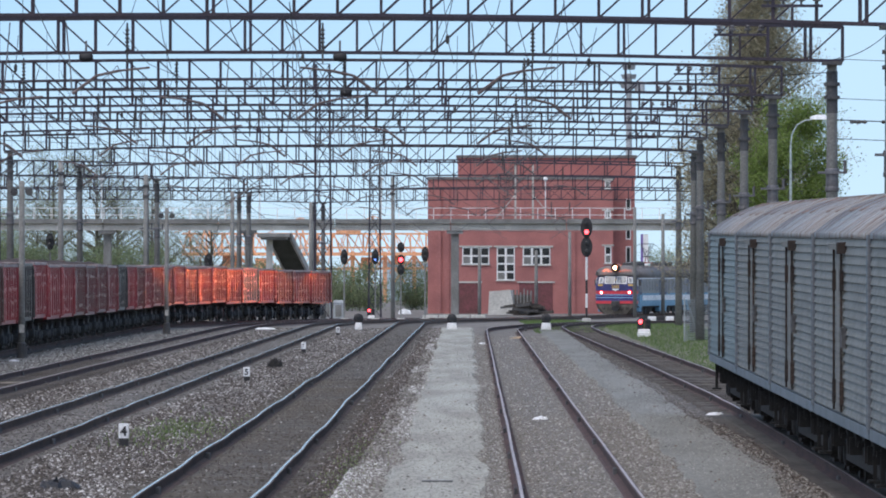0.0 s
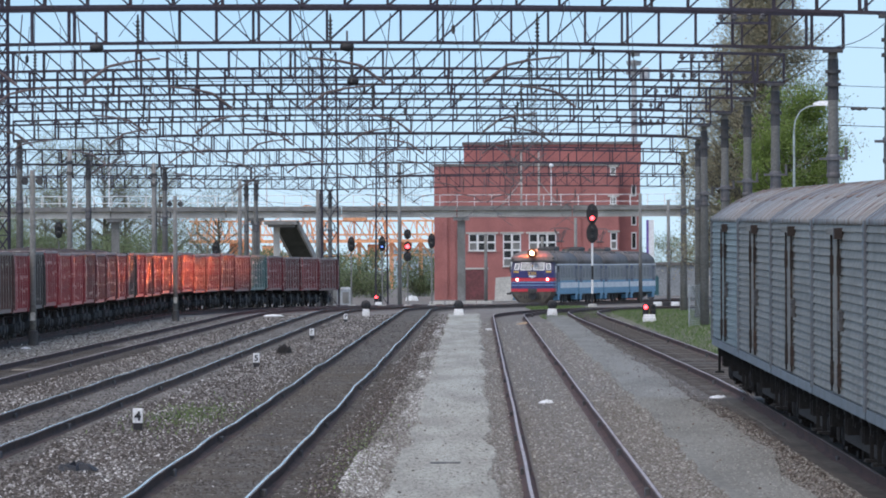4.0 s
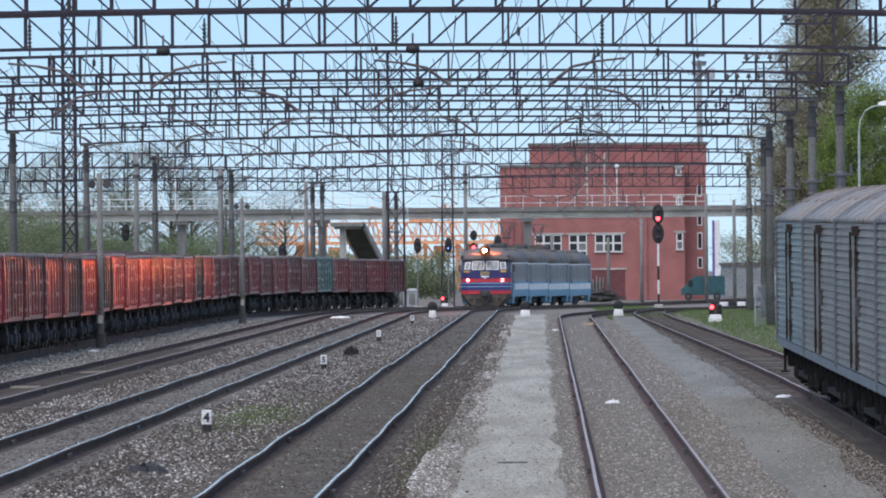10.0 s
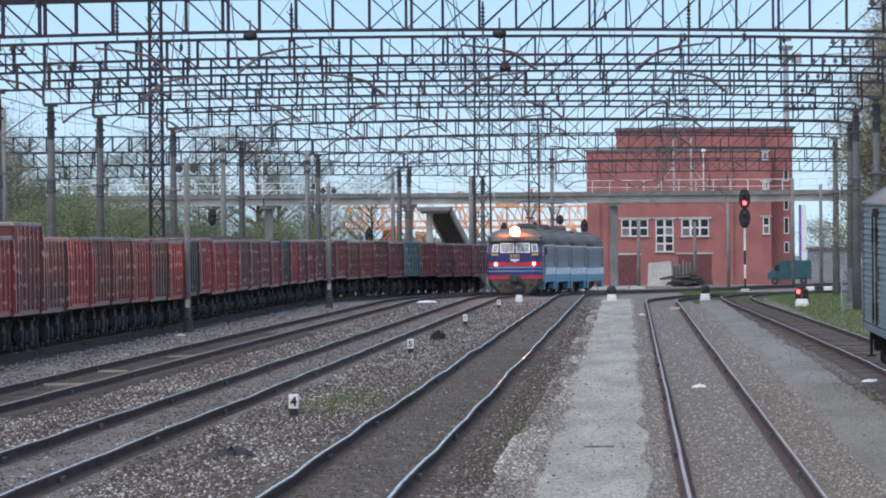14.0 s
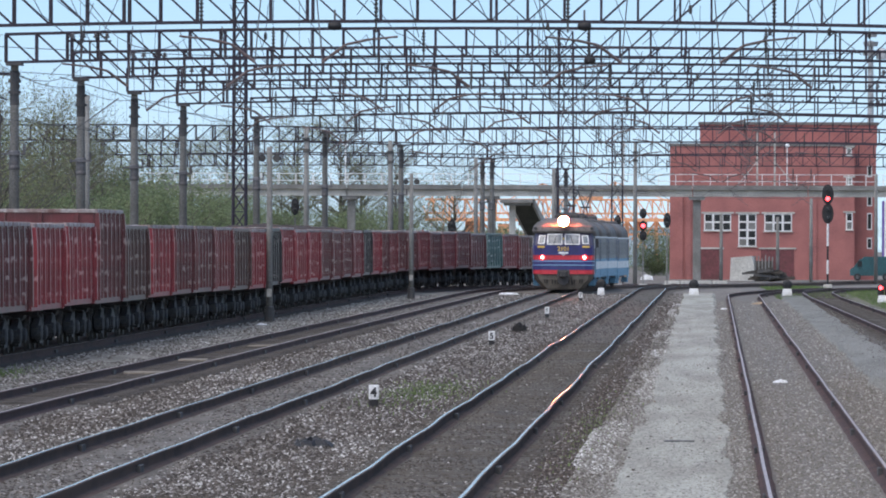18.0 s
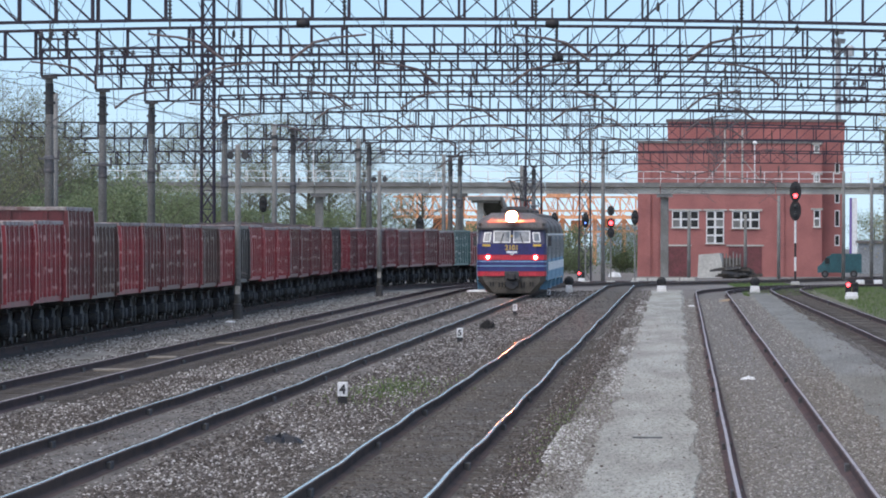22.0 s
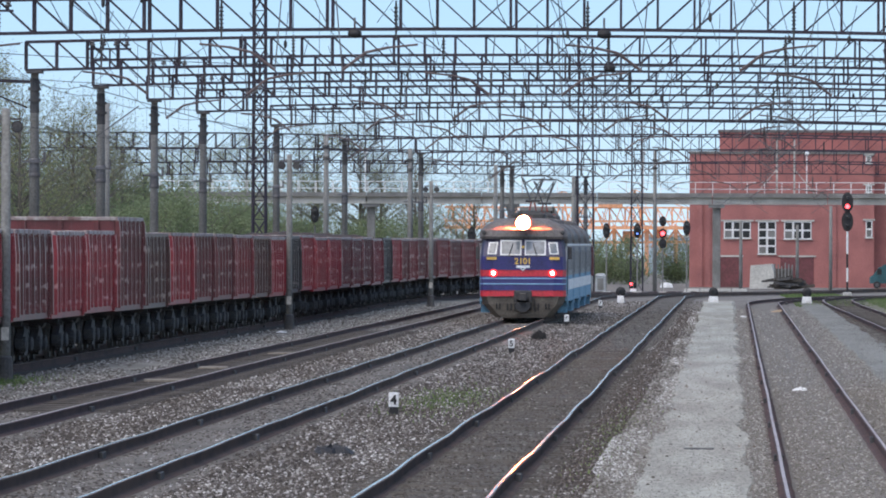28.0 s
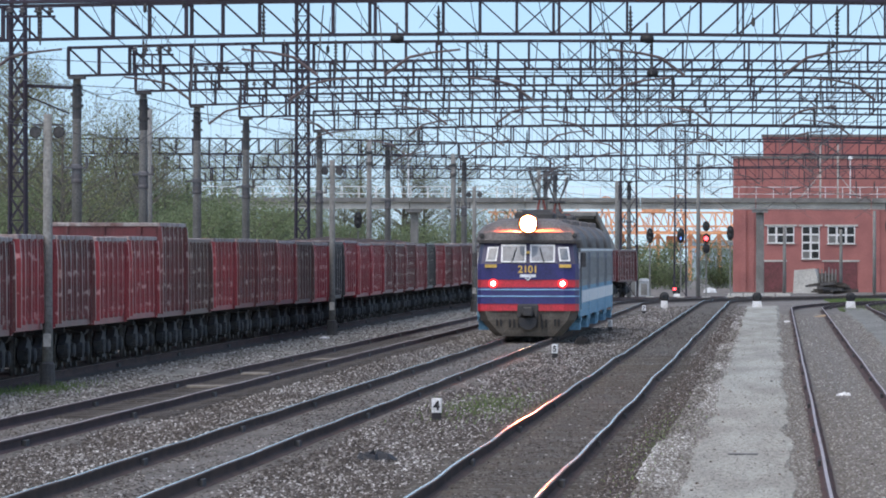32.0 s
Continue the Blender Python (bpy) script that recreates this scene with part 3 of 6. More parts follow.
def gantry():
    root = thing("catenary_gantry", "long dark steel lattice beam on two concrete masts", "gantry", "catenary gantries over the yard")
    D, H = 0.4, 0.98
    n = 33
    xs = [XL - 0.15 + (XR - XL + 0.3) * i / n for i in range(n + 1)]
    for y in (-D, D):
        for top in (0, 1):
            c = 0.043 if top else 0.039
            g = Geo().loft([[(a, y - c, zb(a) + H * top - c), (a, y + c, zb(a) + H * top - c), (a, y + c, zb(a) + H * top + c), (a, y - c, zb(a) + H * top + c)] for a in xs[::3]])
            part("chord", g, TRUSS, root)
    ring = lambda e, f: [(-D - e, f), (D + e, f), (D + e, H - f), (-D - e, H - f)]
    outer, inner = ring(0.03, 0.0), ring(-0.03, 0.04)
    post = Geo().loft([[(x, y, z) for y, z in r] for r, x in ((outer, -0.032), (outer, 0.032), (inner, 0.032), (inner, -0.032), (outer, -0.032))], 0, False).mesh("upright", TRUSS)
    w = xs[1] - xs[0]
    slant = {}
    for d in (-1, 1):
        slant[d] = Geo().bar((0, 0, H if d < 0 else 0), (w, 0, 0 if d < 0 else H), 0.04).mesh("diagonal", TRUSS)
    for i, x in enumerate(xs):
        part("upright", post, TRUSS, root, "", (x, 0, zb(x)))
        if i % 5 == 2 and 0 < i < n:
            part("upright", post, TRUSS, root, "", (x + 0.16, 0, zb(x)))
        if i < n:
            for y in (-D, D):
                part("diagonal", slant[-1 if i < (16 if y < 0 else 19) else 1], TRUSS, root, "", (x, y, zb(x)))
    for x in (XL + 0.15, XR - 0.15):
        m = Geo().turn("z", [(-0.3, 0.215), (zb(x) - 0.15, 0.14), (zb(x), 0.14)], 12)
        smooth(part("mast", m, CONC, root, "round tapered concrete mast", (x, 0, 0)))
        b = Geo().turn("z", [(-1.5, 0.165), (-0.3, 0.16)], 12).turn("z", [(-0.72, 0.23), (-0.62, 0.23)], 12).turn("z", [(-1.1, 0.23), (-1.0, 0.23)], 12).box(-0.28, 0.28, -0.5, 0.5, -0.12, -0.02)
        c = Geo().turn("z", [(-3.75, 0.185), (-3.72, 0.205), (-3.64, 0.205), (-3.6, 0.185), (-3.25, 0.185), (-3.22, 0.21), (-3.12, 0.21), (-3.08, 0.175)], 12).bar((-0.42, -0.2, -3.2), (0.42, -0.2, -3.2), 0.07).bar((0.36, -0.2, -3.22), (0.36, -0.2, -2.85), 0.1, None, 8)
        part("mast_collar", c, STEEL, root, "grey steel collar with a bracket", (x, 0, zb(x)))
        part("mast_clamp", b, DARK, root, "dark steel cap and clamps", (x, 0, zb(x)))
    return root


first = gantry()
first.matrix_basis = Matrix.Translation((0, GANTRIES[0], 0))
for y in GANTRIES[1:]:
    copy_thing(first, pose(shift(y), y, gz(y) + 0.12 * noise.noise((y * 0.31, 4, 0))))
# the far gantries go on to the left over a second group of tracks
for y in (595, 668, 742):
    copy_thing(first, pose(shift(y) - (XR - XL) - 0.4, y + 0.5, gz(y)))

# ---- open wagons ----
def bogie_meshes():
    wheel = Geo()
    for x in (-0.79, 0.79):
        s = 1 if x > 0 else -1
        wheel.turn("x", [(x - 0.03 * s, 0.475), (x + 0.0 * s, 0.475), (x + 0.06 * s, 0.44), (x + 0.1 * s, 0.44), (x + 0.1 * s, 0.3), (x + 0.05 * s, 0.28), (x + 0.12 * s, 0.1), (x + 0.3 * s, 0.1)], 16, (0, 0, 0.475))
    wheel.bar((-0.8, 0, 0.475), (0.8, 0, 0.475), 0.16, None, 8)
    frame_ = Geo()
    for s in (-1, 1):
        x = 1.02 * s
        frame_.loft([[(x - 0.09, y, z0), (x + 0.09, y, z0), (x + 0.09, y, z1), (x - 0.09, y, z1)] for y, z0, z1 in ((-1.15, 0.4, 0.62), (-0.75, 0.42, 0.72), (-0.4, 0.2, 0.85), (0.4, 0.2, 0.85), (0.75, 0.42, 0.72), (1.15, 0.4, 0.62))])
        for y in (-0.92, 0.92):
            frame_.box(x - 0.13 if s < 0 else x - 0.1, x + 0.1 if s < 0 else x + 0.13, y - 0.15, y + 0.15, 0.33, 0.65, 0, 0.03)
        for y in (-0.15, 0, 0.15):
            frame_.turn("z", [(0.3, 0.075), (0.62, 0.075)], 8, (x, y, 0))
        for y in (-0.92, 0.92):
            frame_.turn("x", [(x, 0.2), (x + 0.16 * s, 0.19), (x + 0.2 * s, 0.12)], 12, (0, y, 0.475))
        frame_.bar((x, -0.92, 0.3), (x, 0.92, 0.3), 0.09)
    frame_.box(-1.1, 1.1, -0.22, 0.22, 0.62, 0.92, 0, 0.03)
    return {m: (wheel.mesh("wheelset", m), frame_.mesh("bogie_frame", m)) for m in (DARK, NEAR_BLACK)}


BOGIES = bogie_meshes()


def bogie(root, y, z=0.0, m=DARK):
    b = part("bogie", BOGIES[m][1], m, root, "", (0, y, z))
    for d in (-0.925, 0.925):
        part("wheelset", BOGIES[m][0], m, b, "", (0, d, 0))


GL, GW = 5.45, 1.5


def gondola(name_color, m, worn, cap, raised=False):
    """A four-axle open wagon, its length along y, standing on the rail tops."""
    root = thing("open_wagon", "four-axle open freight wagon, " + name_color, "freight wagon", "row of open wagons")
    z0, z1 = 1.3, 3.28 + (0.42 if raised else 0)
    for s in (-1, 1):
        part("side_wall", Geo().box(s * GW - 0.03, s * GW + 0.03, -GL, GL, z0, z1 - 0.05), m, root)
        part("end_wall", Geo().box(-GW + 0.03, GW - 0.03, s * GL - 0.03, s * GL + 0.03, z0, z1 - 0.05), m, root)
    part("floor_plate", Geo().box(-GW + 0.03, GW - 0.03, -GL + 0.03, GL - 0.03, z0 - 0.02, z0 + 0.06), m, root)
    for s in (-1, 1):
        part("top_rail", Geo().box(s * GW - 0.07, s * GW + 0.08, -GL - 0.03, GL + 0.03, z1 - 0.1, z1, 0, 0.015), cap, root)
        part("end_rail", Geo().box(-GW, GW, s * GL - 0.07, s * GL + 0.07, z1 - 0.1, z1 - 0.002, 0, 0.015), cap, root)
        part("sill", Geo().box(s * (GW - 0.05) - 0.07, s * (GW - 0.05) + 0.07, -GL, GL, z0 - 0.2, z0 - 0.02), m, root)
    rib = Geo().loft([[(x, y, z) for x, y in ((0, -0.1), (w, -0.08), (w, 0.08), (0, 0.1))] for z, w in ((z0 - 0.05, 0.085), (z1 - 0.6, 0.075), (z1 - 0.1, 0.05))]).mesh("rib", worn)
    end_rib = Geo().loft([[(x, y, z) for x, y in ((0, -0.13), (w, -0.11), (w, 0.11), (0, 0.13))] for z, w in ((z0 - 0.1, 0.14), (z1 - 0.6, 0.13), (z1 - 0.1, 0.09))]).mesh("rib", worn)
    fin = Geo().loft([[(x, y, z) for x, y in ((0, -0.05), (0.04, -0.03), (0.04, 0.03), (0, 0.05))] for z in (z0 + 0.06, z1 - 0.14)]).mesh("corrugation", worn)
    for s in (-1, 1):
        for i in range(7):
            y = -GL + 0.1 + (2 * GL - 0.2) * i / 6
            part("rib", end_rib if i in (0, 6) else rib, worn, root, "", pose(s * (GW + 0.03), y, 0, 0, 0, 0 if s > 0 else 180))
        for i in range(6):
            y = -GL + 0.1 + (2 * GL - 0.2) * (i + 0.5) / 6
            if s > 0:
                for e in (-0.3, 0.3):
                    part("corrugation", fin, worn, root, "", (s * (GW + 0.03), y + e, 0))
    for s in (-1, 1):
        for i in range(3):
            x = -1.0 + 1.0 * i
            g = Geo().box(x - 0.06, x + 0.06, s * (GL + 0.03), s * (GL + 0.13), z0 - 0.05, z1 - 0.12) if s > 0 else Geo().box(x - 0.06, x + 0.06, -(GL + 0.13), -(GL + 0.03), z0 - 0.05, z1 - 0.12)
            part("end_post", g, m, root)
        part("coupler", Geo().box(-0.12, 0.12, min(s * GL, s * 5.98), max(s * GL, s * 5.98), 0.92, 1.16, 0, 0.03).box(-0.22, 0.22, min(s * 5.75, s * 5.97), max(s * 5.75, s * 5.97), 0.86, 1.2), DARK, root)
        bogie(root, s * 3.7)
    part("centre_sill", Geo().box(-0.3, 0.3, -GL, GL, 0.85, 1.25).box(-1.3, 1.3, -0.15, 0.15, 0.95, 1.28), DARK, root)
    part("brake_cylinder", Geo().turn("y", [(-0.5, 0.17), (0.5, 0.17)], 12, (0.7, 1.4, 0.95)), DARK, root)
    hoop = lambda e: [(4.8 + e, 1.1 + e), (5.23 - e, 1.1 + e), (5.23 - e, 3.15 - e), (4.8 + e, 3.15 - e)]
    part("grab_rail", Geo().loft([[(x, y, z) for y, z in hoop(e)] for x, e in ((1.56, 0), (1.6, 0), (1.6, 0.03), (1.56, 0.03), (1.56, 0))], 0, False), m, root)
    return root


GREY_CAP = mat("worn_grey_rim", (0.42, 0.38, 0.37), 0.8, 0, (0.2, 0.11, 0.1), 2.2, 0.5, 0, 12, 0.15)
PAINTS = [
    ("rust-red with worn pale streaks", (0.22, 0.035, 0.043), (0.14, 0.027, 0.033), (0.2, 0.12, 0.12)),
    ("bright red paint", (0.3, 0.034, 0.046), (0.21, 0.026, 0.036), (0.25, 0.12, 0.12)),
    ("dark maroon and dirty", (0.155, 0.036, 0.041), (0.095, 0.028, 0.031), (0.17, 0.12, 0.115)),
    ("dark grey and dusty", (0.05, 0.043, 0.048), (0.035, 0.031, 0.034), (0.11, 0.09, 0.09)),
    ("faded green", (0.07, 0.15, 0.145), (0.055, 0.1, 0.1), (0.22, 0.24, 0.24)),
    ("brown-black and rusty", (0.105, 0.042, 0.039), (0.065, 0.03, 0.028), (0.14, 0.11, 0.1)),
]
PM = [streaked("wagon_paint", a, b, c, 0.44, 0.5, 0.25, 0.6) for _, a, b, c in PAINTS]

WM = [chipped("worn_rib_paint", a, b, [min(0.6, 2.2 * v) for v in c]) for _, a, b, c in PAINTS]


protos = {}
order = [0, 1, 2, 0, 2, 1, 2, 1, 1, 2, 5, 1, 2, 2, 0, 5, 1, 3, 1, 1, 1, 2, 2, 2, 0, 3, 1, 2, 0, 2, 2, 0, 2, 0, 2, 2, 4, 0, 2, 0, 2]
lean = random.Random(4)
y = 148.0
for i, k in enumerate(order):
    m = pose(TRACKS["E"](y), y, gz(y) + RAIL_TOP + lean.uniform(-0.05, 0.05), 0, lean.uniform(-0.35, 0.35), heading(TRACKS["E"], y) + lean.uniform(-0.12, 0.12))
    key = (k, i == 9)
    if key not in protos:
        protos[key] = gondola(PAINTS[k][0], PM[k], WM[k], GREY_CAP if k < 3 else PM[k], key[1])
        protos[key].matrix_basis = m
    else:
        copy_thing(protos[key], m)
    y += 12.0 * math.cos(math.radians(heading(TRACKS["E"], y)))


SCRAP = mat("dark_rusty_scrap", (0.045, 0.038, 0.036), 0.9, 0, (0.075, 0.05, 0.042), 2.5, 0.5, 0.3, 12)


def scrap_load(y, seed):
    """A heap of scrap that fills an open wagon to a little above its rim."""
    g = Geo()
    nx, ny = 7, 26
    for j in range(ny):
        for i in range(nx):
            u, v = -1 + 2 * i / (nx - 1), -1 + 2 * j / (ny - 1)
            z = 3.1 + 0.2 * (1 - u * u) * (1 - v ** 6) + 0.22 * noise.noise((2.1 * u, 7 * v, seed)) + 0.1 * noise.noise((5 * u, 19 * v, seed))
            g.v.append((1.42 * u, 5.36 * v, max(z, 2.9)))
    g.f = [(j * nx + i, j * nx + i + 1, (j + 1) * nx + i + 1, (j + 1) * nx + i) for j in range(ny - 1) for i in range(nx - 1)]
    low = len(g.v)
    rim = list(range(nx)) + [nx * j + nx - 1 for j in range(1, ny)] + [nx * (ny - 1) + i for i in range(nx - 2, -1, -1)] + [nx * j for j in range(ny - 2, 0, -1)]
    g.v += [(g.v[i][0], g.v[i][1], 1.37) for i in rim]
    n = len(rim)
    g.f += [(rim[i], low + i, low + (i + 1) % n, rim[(i + 1) % n]) for i in range(n)] + [tuple(low + i for i in range(n))]
    g.m = [0] * len(g.f)
    ob = tagged(new("scrap_load", g.mesh("scrap_load", SCRAP)), "heap of dark rusty scrap filling an open wagon", "scrap", "scrap loads in the wagons")
    ob.matrix_basis = pose(TRACKS["E"](y), y, gz(y) + RAIL_TOP + 0.05, 0, 0, heading(TRACKS["E"], y))


for i in range(18, 25):
    scrap_load(148.0 + sum(12.0 * math.cos(math.radians(heading(TRACKS["E"], 148 + 12 * k))) for k in range(i)), i * 3.7)


# ---- grey covered wagons ----
def covered_wagon(paint, tint):
    L, W, z0, z1 = 9.5, 1.5, 1.2, 3.87
    root = thing("covered_wagon", "pale " + tint + " boarded covered wagon with a rounded roof, rusty door bars", "freight wagon", "grey covered wagons on the siding")
    part("body", Geo().box(-W, W, -L, L, z0, z1), paint, root)
    arch = [(W + 0.04, z1)] + [((W + 0.04) * (1 - i / 7), z1 + 0.64 * (1 - (1 - i / 7) ** 2)) for i in range(1, 14)] + [(-W - 0.04, z1)]
    arch += [(-W - 0.04, z1 - 0.08), (W + 0.04, z1 - 0.08)]
    smooth(part("roof", Geo().prism(arch, -L - 0.05, L + 0.05), ROOFG, root, "rounded roof with brown stains"))
    for i in range(9):
        y = -L + 1.1 + i * (L - 1.1) / 4
        rib = [((W + 0.05) * (1 - k / 7), z1 + 0.652 * (1 - (1 - k / 7) ** 2)) for k in range(15)]
        inn = [(W * (1 - k / 7), z1 - 0.02 + 0.63 * (1 - (1 - k / 7) ** 2)) for k in range(14, -1, -1)]
        part("roof_seam", Geo().prism(rib + inn, y - 0.03, y + 0.03), ROOFG, root)
    hatch = Geo().box(-0.35, 0.35, -0.3, 0.3, 0, 0.025, 0, 0.01).mesh("roof_patch", ROOFR)
    for y in (-7, -3.5, 3.5, 7):
        for x in (-0.75, 0.75):
            part("roof_patch", hatch, ROOFR, root, "brown rusty patch", pose(x, y, z1 + 0.46, 0, 23 if x > 0 else -23, 0))
    for s in (-1, 1):
        for i in range(20):
            z = z0 + 0.03 + i * 0.129
            part("lap_board", Geo().loft([[(s * W, y, z), (s * (W + 0.036), y, z + 0.004), (s * (W + 0.002), y, z + 0.118), (s * W, y, z + 0.131)] for y in (-L + 0.02, L - 0.02)]), paint, root)
        door = part("door", Geo().box(min(s * W, s * (W + 0.04)), max(s * W, s * (W + 0.04)), -1.1, 1.1, z0 + 0.05, z1 - 0.2, 0, 0.01), paint, root)
        for y in (-1.3, 1.25):
            part("lock_bar", Geo().bar((s * (W + 0.065), y, z0 + 0.05), (s * (W + 0.065), y, z1 - 0.22), 0.04, None, 8).box(s * (W + 0.06) - 0.03, s * (W + 0.06) + 0.03, y - 0.07, y + 0.07, z0 + 0.15, z0 + 0.5).box(s * (W + 0.06) - 0.03, s * (W + 0.06) + 0.03, y - 0.07, y + 0.07, z1 - 0.85, z1 - 0.55), RUSTY, door, "dark rusty lock bar")
        part("door_roller", Geo().box(s * (W + 0.07) - 0.06, s * (W + 0.07) + 0.06, -1.5, 1.7, z1 - 0.24, z1 - 0.15), paint, door, "pale runner over the door")
        part("runner_end", Geo().box(s * (W + 0.08) - 0.07, s * (W + 0.08) + 0.07, -1.9, -1.5, z1 - 0.3, z1 - 0.13, 0, 0.01), RUSTY, door)
        part("handle_box", Geo().box(s * (W + 0.06) - 0.035, s * (W + 0.06) + 0.035, -2.1, -1.7, 2.2, 2.5), DARK, door)
        for y in (-L + 0.04, L - 0.04):
            part("corner_post", Geo().box(s * (W + 0.03) - 0.035, s * (W + 0.03) + 0.035, y - 0.09, y + 0.09, z0 - 0.05, z1 - 0.02), REEF_B, root)
        part("sill", Geo().box(s * (W - 0.02) - 0.06, s * (W - 0.02) + 0.06, -L, L, z0 - 0.16, z0 - 0.004), REEF_B, root, "blue-grey sill")
        for y in (-8.5, 8.5):
            part("step", Geo().box(s * 1.4 - 0.03, s * 1.4 + 0.03, y - 0.03, y + 0.03, 0.45, z0 - 0.1).box(s * 1.4 - 0.1, s * 1.4 + 0.1, y - 0.2, y + 0.2, 0.42, 0.46), NEAR_BLACK, root)
        for k_ in range(7):
            y = -8.6 + 2.87 * k_
            part("hanging_bracket", Geo().box(s * 1.38 - 0.04, s * 1.38 + 0.04, y - 0.06, y + 0.06, 0.62 if k_ % 2 else 0.8, z0 - 0.1).box(s * 1.3 - 0.09, s * 1.3 + 0.09, y - 0.16, y + 0.16, 0.6 if k_ % 2 else 0.78, 0.86), NEAR_BLACK, root)
        part("coupler", Geo().box(-0.14, 0.14, min(s * L, s * 9.64), max(s * L, s * 9.64), 0.92, 1.16, 0, 0.03), DARK, root)
        part("end_ladder", Geo().box(-1.2, -1.16, s * (L + 0.06) - 0.02, s * (L + 0.06) + 0.02, 1.0, 3.9).box(-0.8, -0.76, s * (L + 0.06) - 0.02, s * (L + 0.06) + 0.02, 1.0, 3.7), STEEL, root)
        bogie(root, s * 6.9, 0.0, NEAR_BLACK)
        part("equipment_box", Geo().box(s * 0.75 - 0.35, s * 0.75 + 0.35, -4.6, -2.8, 0.35, 1.0, 0, 0.03).box(s * 0.8 - 0.3, s * 0.8 + 0.3, 2.7, 4.4, 0.4, 1.0, 0, 0.03), NEAR_BLACK, root)
    part("centre_sill", Geo().box(-0.35, 0.35, -L, L, 0.8, 1.08).box(-1.2, 1.2, -5.4, 5.4, 0.4, 1.0, 0, 0.05), NEAR_BLACK, root)
    return root


REEF = streaked("grey_wagon_paint", (0.155, 0.157, 0.145), (0.1, 0.098, 0.088), (0.08, 0.055, 0.045), 0.6, 0.5, 0.25, 0.52)
REEF_L = streaked("blue_grey_wagon_paint", (0.145, 0.19, 0.198), (0.11, 0.14, 0.145), (0.07, 0.06, 0.055), 0.6, 0.5, 0.25, 0.54)
REEF_B = streaked("dull_blue_paint", (0.14, 0.175, 0.21), (0.1, 0.13, 0.155), (0.12, 0.12, 0.13), 0.6, 0.6)
ROOFG = mat("stained_grey_roof", (0.27, 0.285, 0.29), 0.7, 0, (0.17, 0.125, 0.11), 1.3, 0.5, 0, 8)
ROOFR = mat("rusty_roof_patch", (0.15, 0.095, 0.075), 0.85, 0, (0.2, 0.15, 0.13), 2, 0.5, 0, 10, 0.2)
RUSTY = mat("dark_rust", (0.022, 0.018, 0.017), 0.85, 0.0, (0.045, 0.028, 0.022), 2, 0.5, 0, 15, 0.2)
far_wagon = covered_wagon(REEF_L, "blue-grey")
def on_siding(y):
    """Pose of a wagon standing on the sinking siding."""
    f = TRACKS["F"]
    return pose(f(y) + 0.1, y, gxy(f(y), y) + RAIL_TOP, math.degrees(math.atan(gxy(f(y), y + 1) - gxy(f(y), y))) if y < 205 else 0, 0, heading(f, y))


far_wagon.matrix_basis = on_siding(195.35)
first = None
for y in (176.05, 156.75, 137.45, 118.15):
    m = on_siding(y)
    if first is None:
        first = covered_wagon(REEF, "grey")
        first.matrix_basis = m
    else:
        copy_thing(first, m)

# ---- electric train ----
CAR = 15.7
BLUE_D = mat("deep_violet_blue_paint", (0.035, 0.035, 0.16), 0.4, 0, (0.03, 0.03, 0.12), 1.5, 0.4, 0, 20)
BLUE_M = mat("mid_blue_paint", (0.17, 0.37, 0.52), 0.6, 0, (0.12, 0.28, 0.43), 1.2, 0.5, 0, 15)
RED_P = mat("red_paint", (0.55, 0.03, 0.05), 0.4, 0, (0.45, 0.03, 0.04), 2, 0.4, 0, 20)
SKYB = mat("light_blue_line", (0.3, 0.55, 0.8), 0.45, 0, None, 2, 0.3, 0, 20)
SIDEG = mat("dusty_side_glass", (0.22, 0.225, 0.22), 0.7, 0, (0.25, 0.255, 0.265), 1, 0.5, 0, 6)
DOORB = mat("dark_blue_door_paint", (0.03, 0.05, 0.13), 0.5, 0, (0.025, 0.04, 0.1), 1, 0.4, 0, 12)
PILOT = mat("dirty_grey_pilot", (0.13, 0.115, 0.095), 0.8, 0, (0.08, 0.07, 0.06), 1.5, 0.5, 0, 15)
ROOF_T = mat("brown_grey_roof", (0.17, 0.155, 0.148), 0.7, 0, (0.11, 0.1, 0.097), 1, 0.5, 0, 12)
CREAM = mat("grey_window_band", (0.33, 0.335, 0.32), 0.85, 0, (0.26, 0.265, 0.28), 0.8, 0.5, 0, 10)
STRIPE = mat("white_stripe_paint", (0.82, 0.84, 0.86), 0.5, 0, (0.7, 0.73, 0.76), 1, 0.4, 0, 10)
RED_OX = mat("red_oxide_paint", (0.3, 0.07, 0.055), 0.7, 0, (0.2, 0.06, 0.05), 2, 0.5, 0, 15)
YELL = mat("yellow_paint", (0.75, 0.5, 0.12), 0.5, 0, None, 2, 0.3, 0, 20)
SCREEN = mat("windscreen_glass", (0.16, 0.18, 0.2), 0.06, 0, (0.25, 0.27, 0.3), 0.8, 0.5, 0, 4)
LAMP_HOT = mat("headlamp_glow", (1.0, 0.13, 0.04), 0.4, 0, None, 2, 0.5, 0, 5, 0, 26000)
LAMP_WIDE = mat("headlamp_disc_glow", (1.0, 0.62, 0.35), 0.4, 0, None, 2, 0.5, 0, 5, 0, 30)
LAMP_HALO = mat("headlamp_halo_glow", (1.0, 0.3, 0.08), 0.4, 0, None, 2, 0.5, 0, 5, 0, 1.6)
SURR = mat("dark_blue_screen_surround", (0.045, 0.042, 0.09), 0.5, 0, (0.06, 0.05, 0.075), 1.5, 0.4, 0, 20)
LAMP_BUF = mat("buffer_lamp_glow", (1.0, 0.7, 0.62), 0.4, 0, None, 2, 0.5, 0, 5, 0, 5)
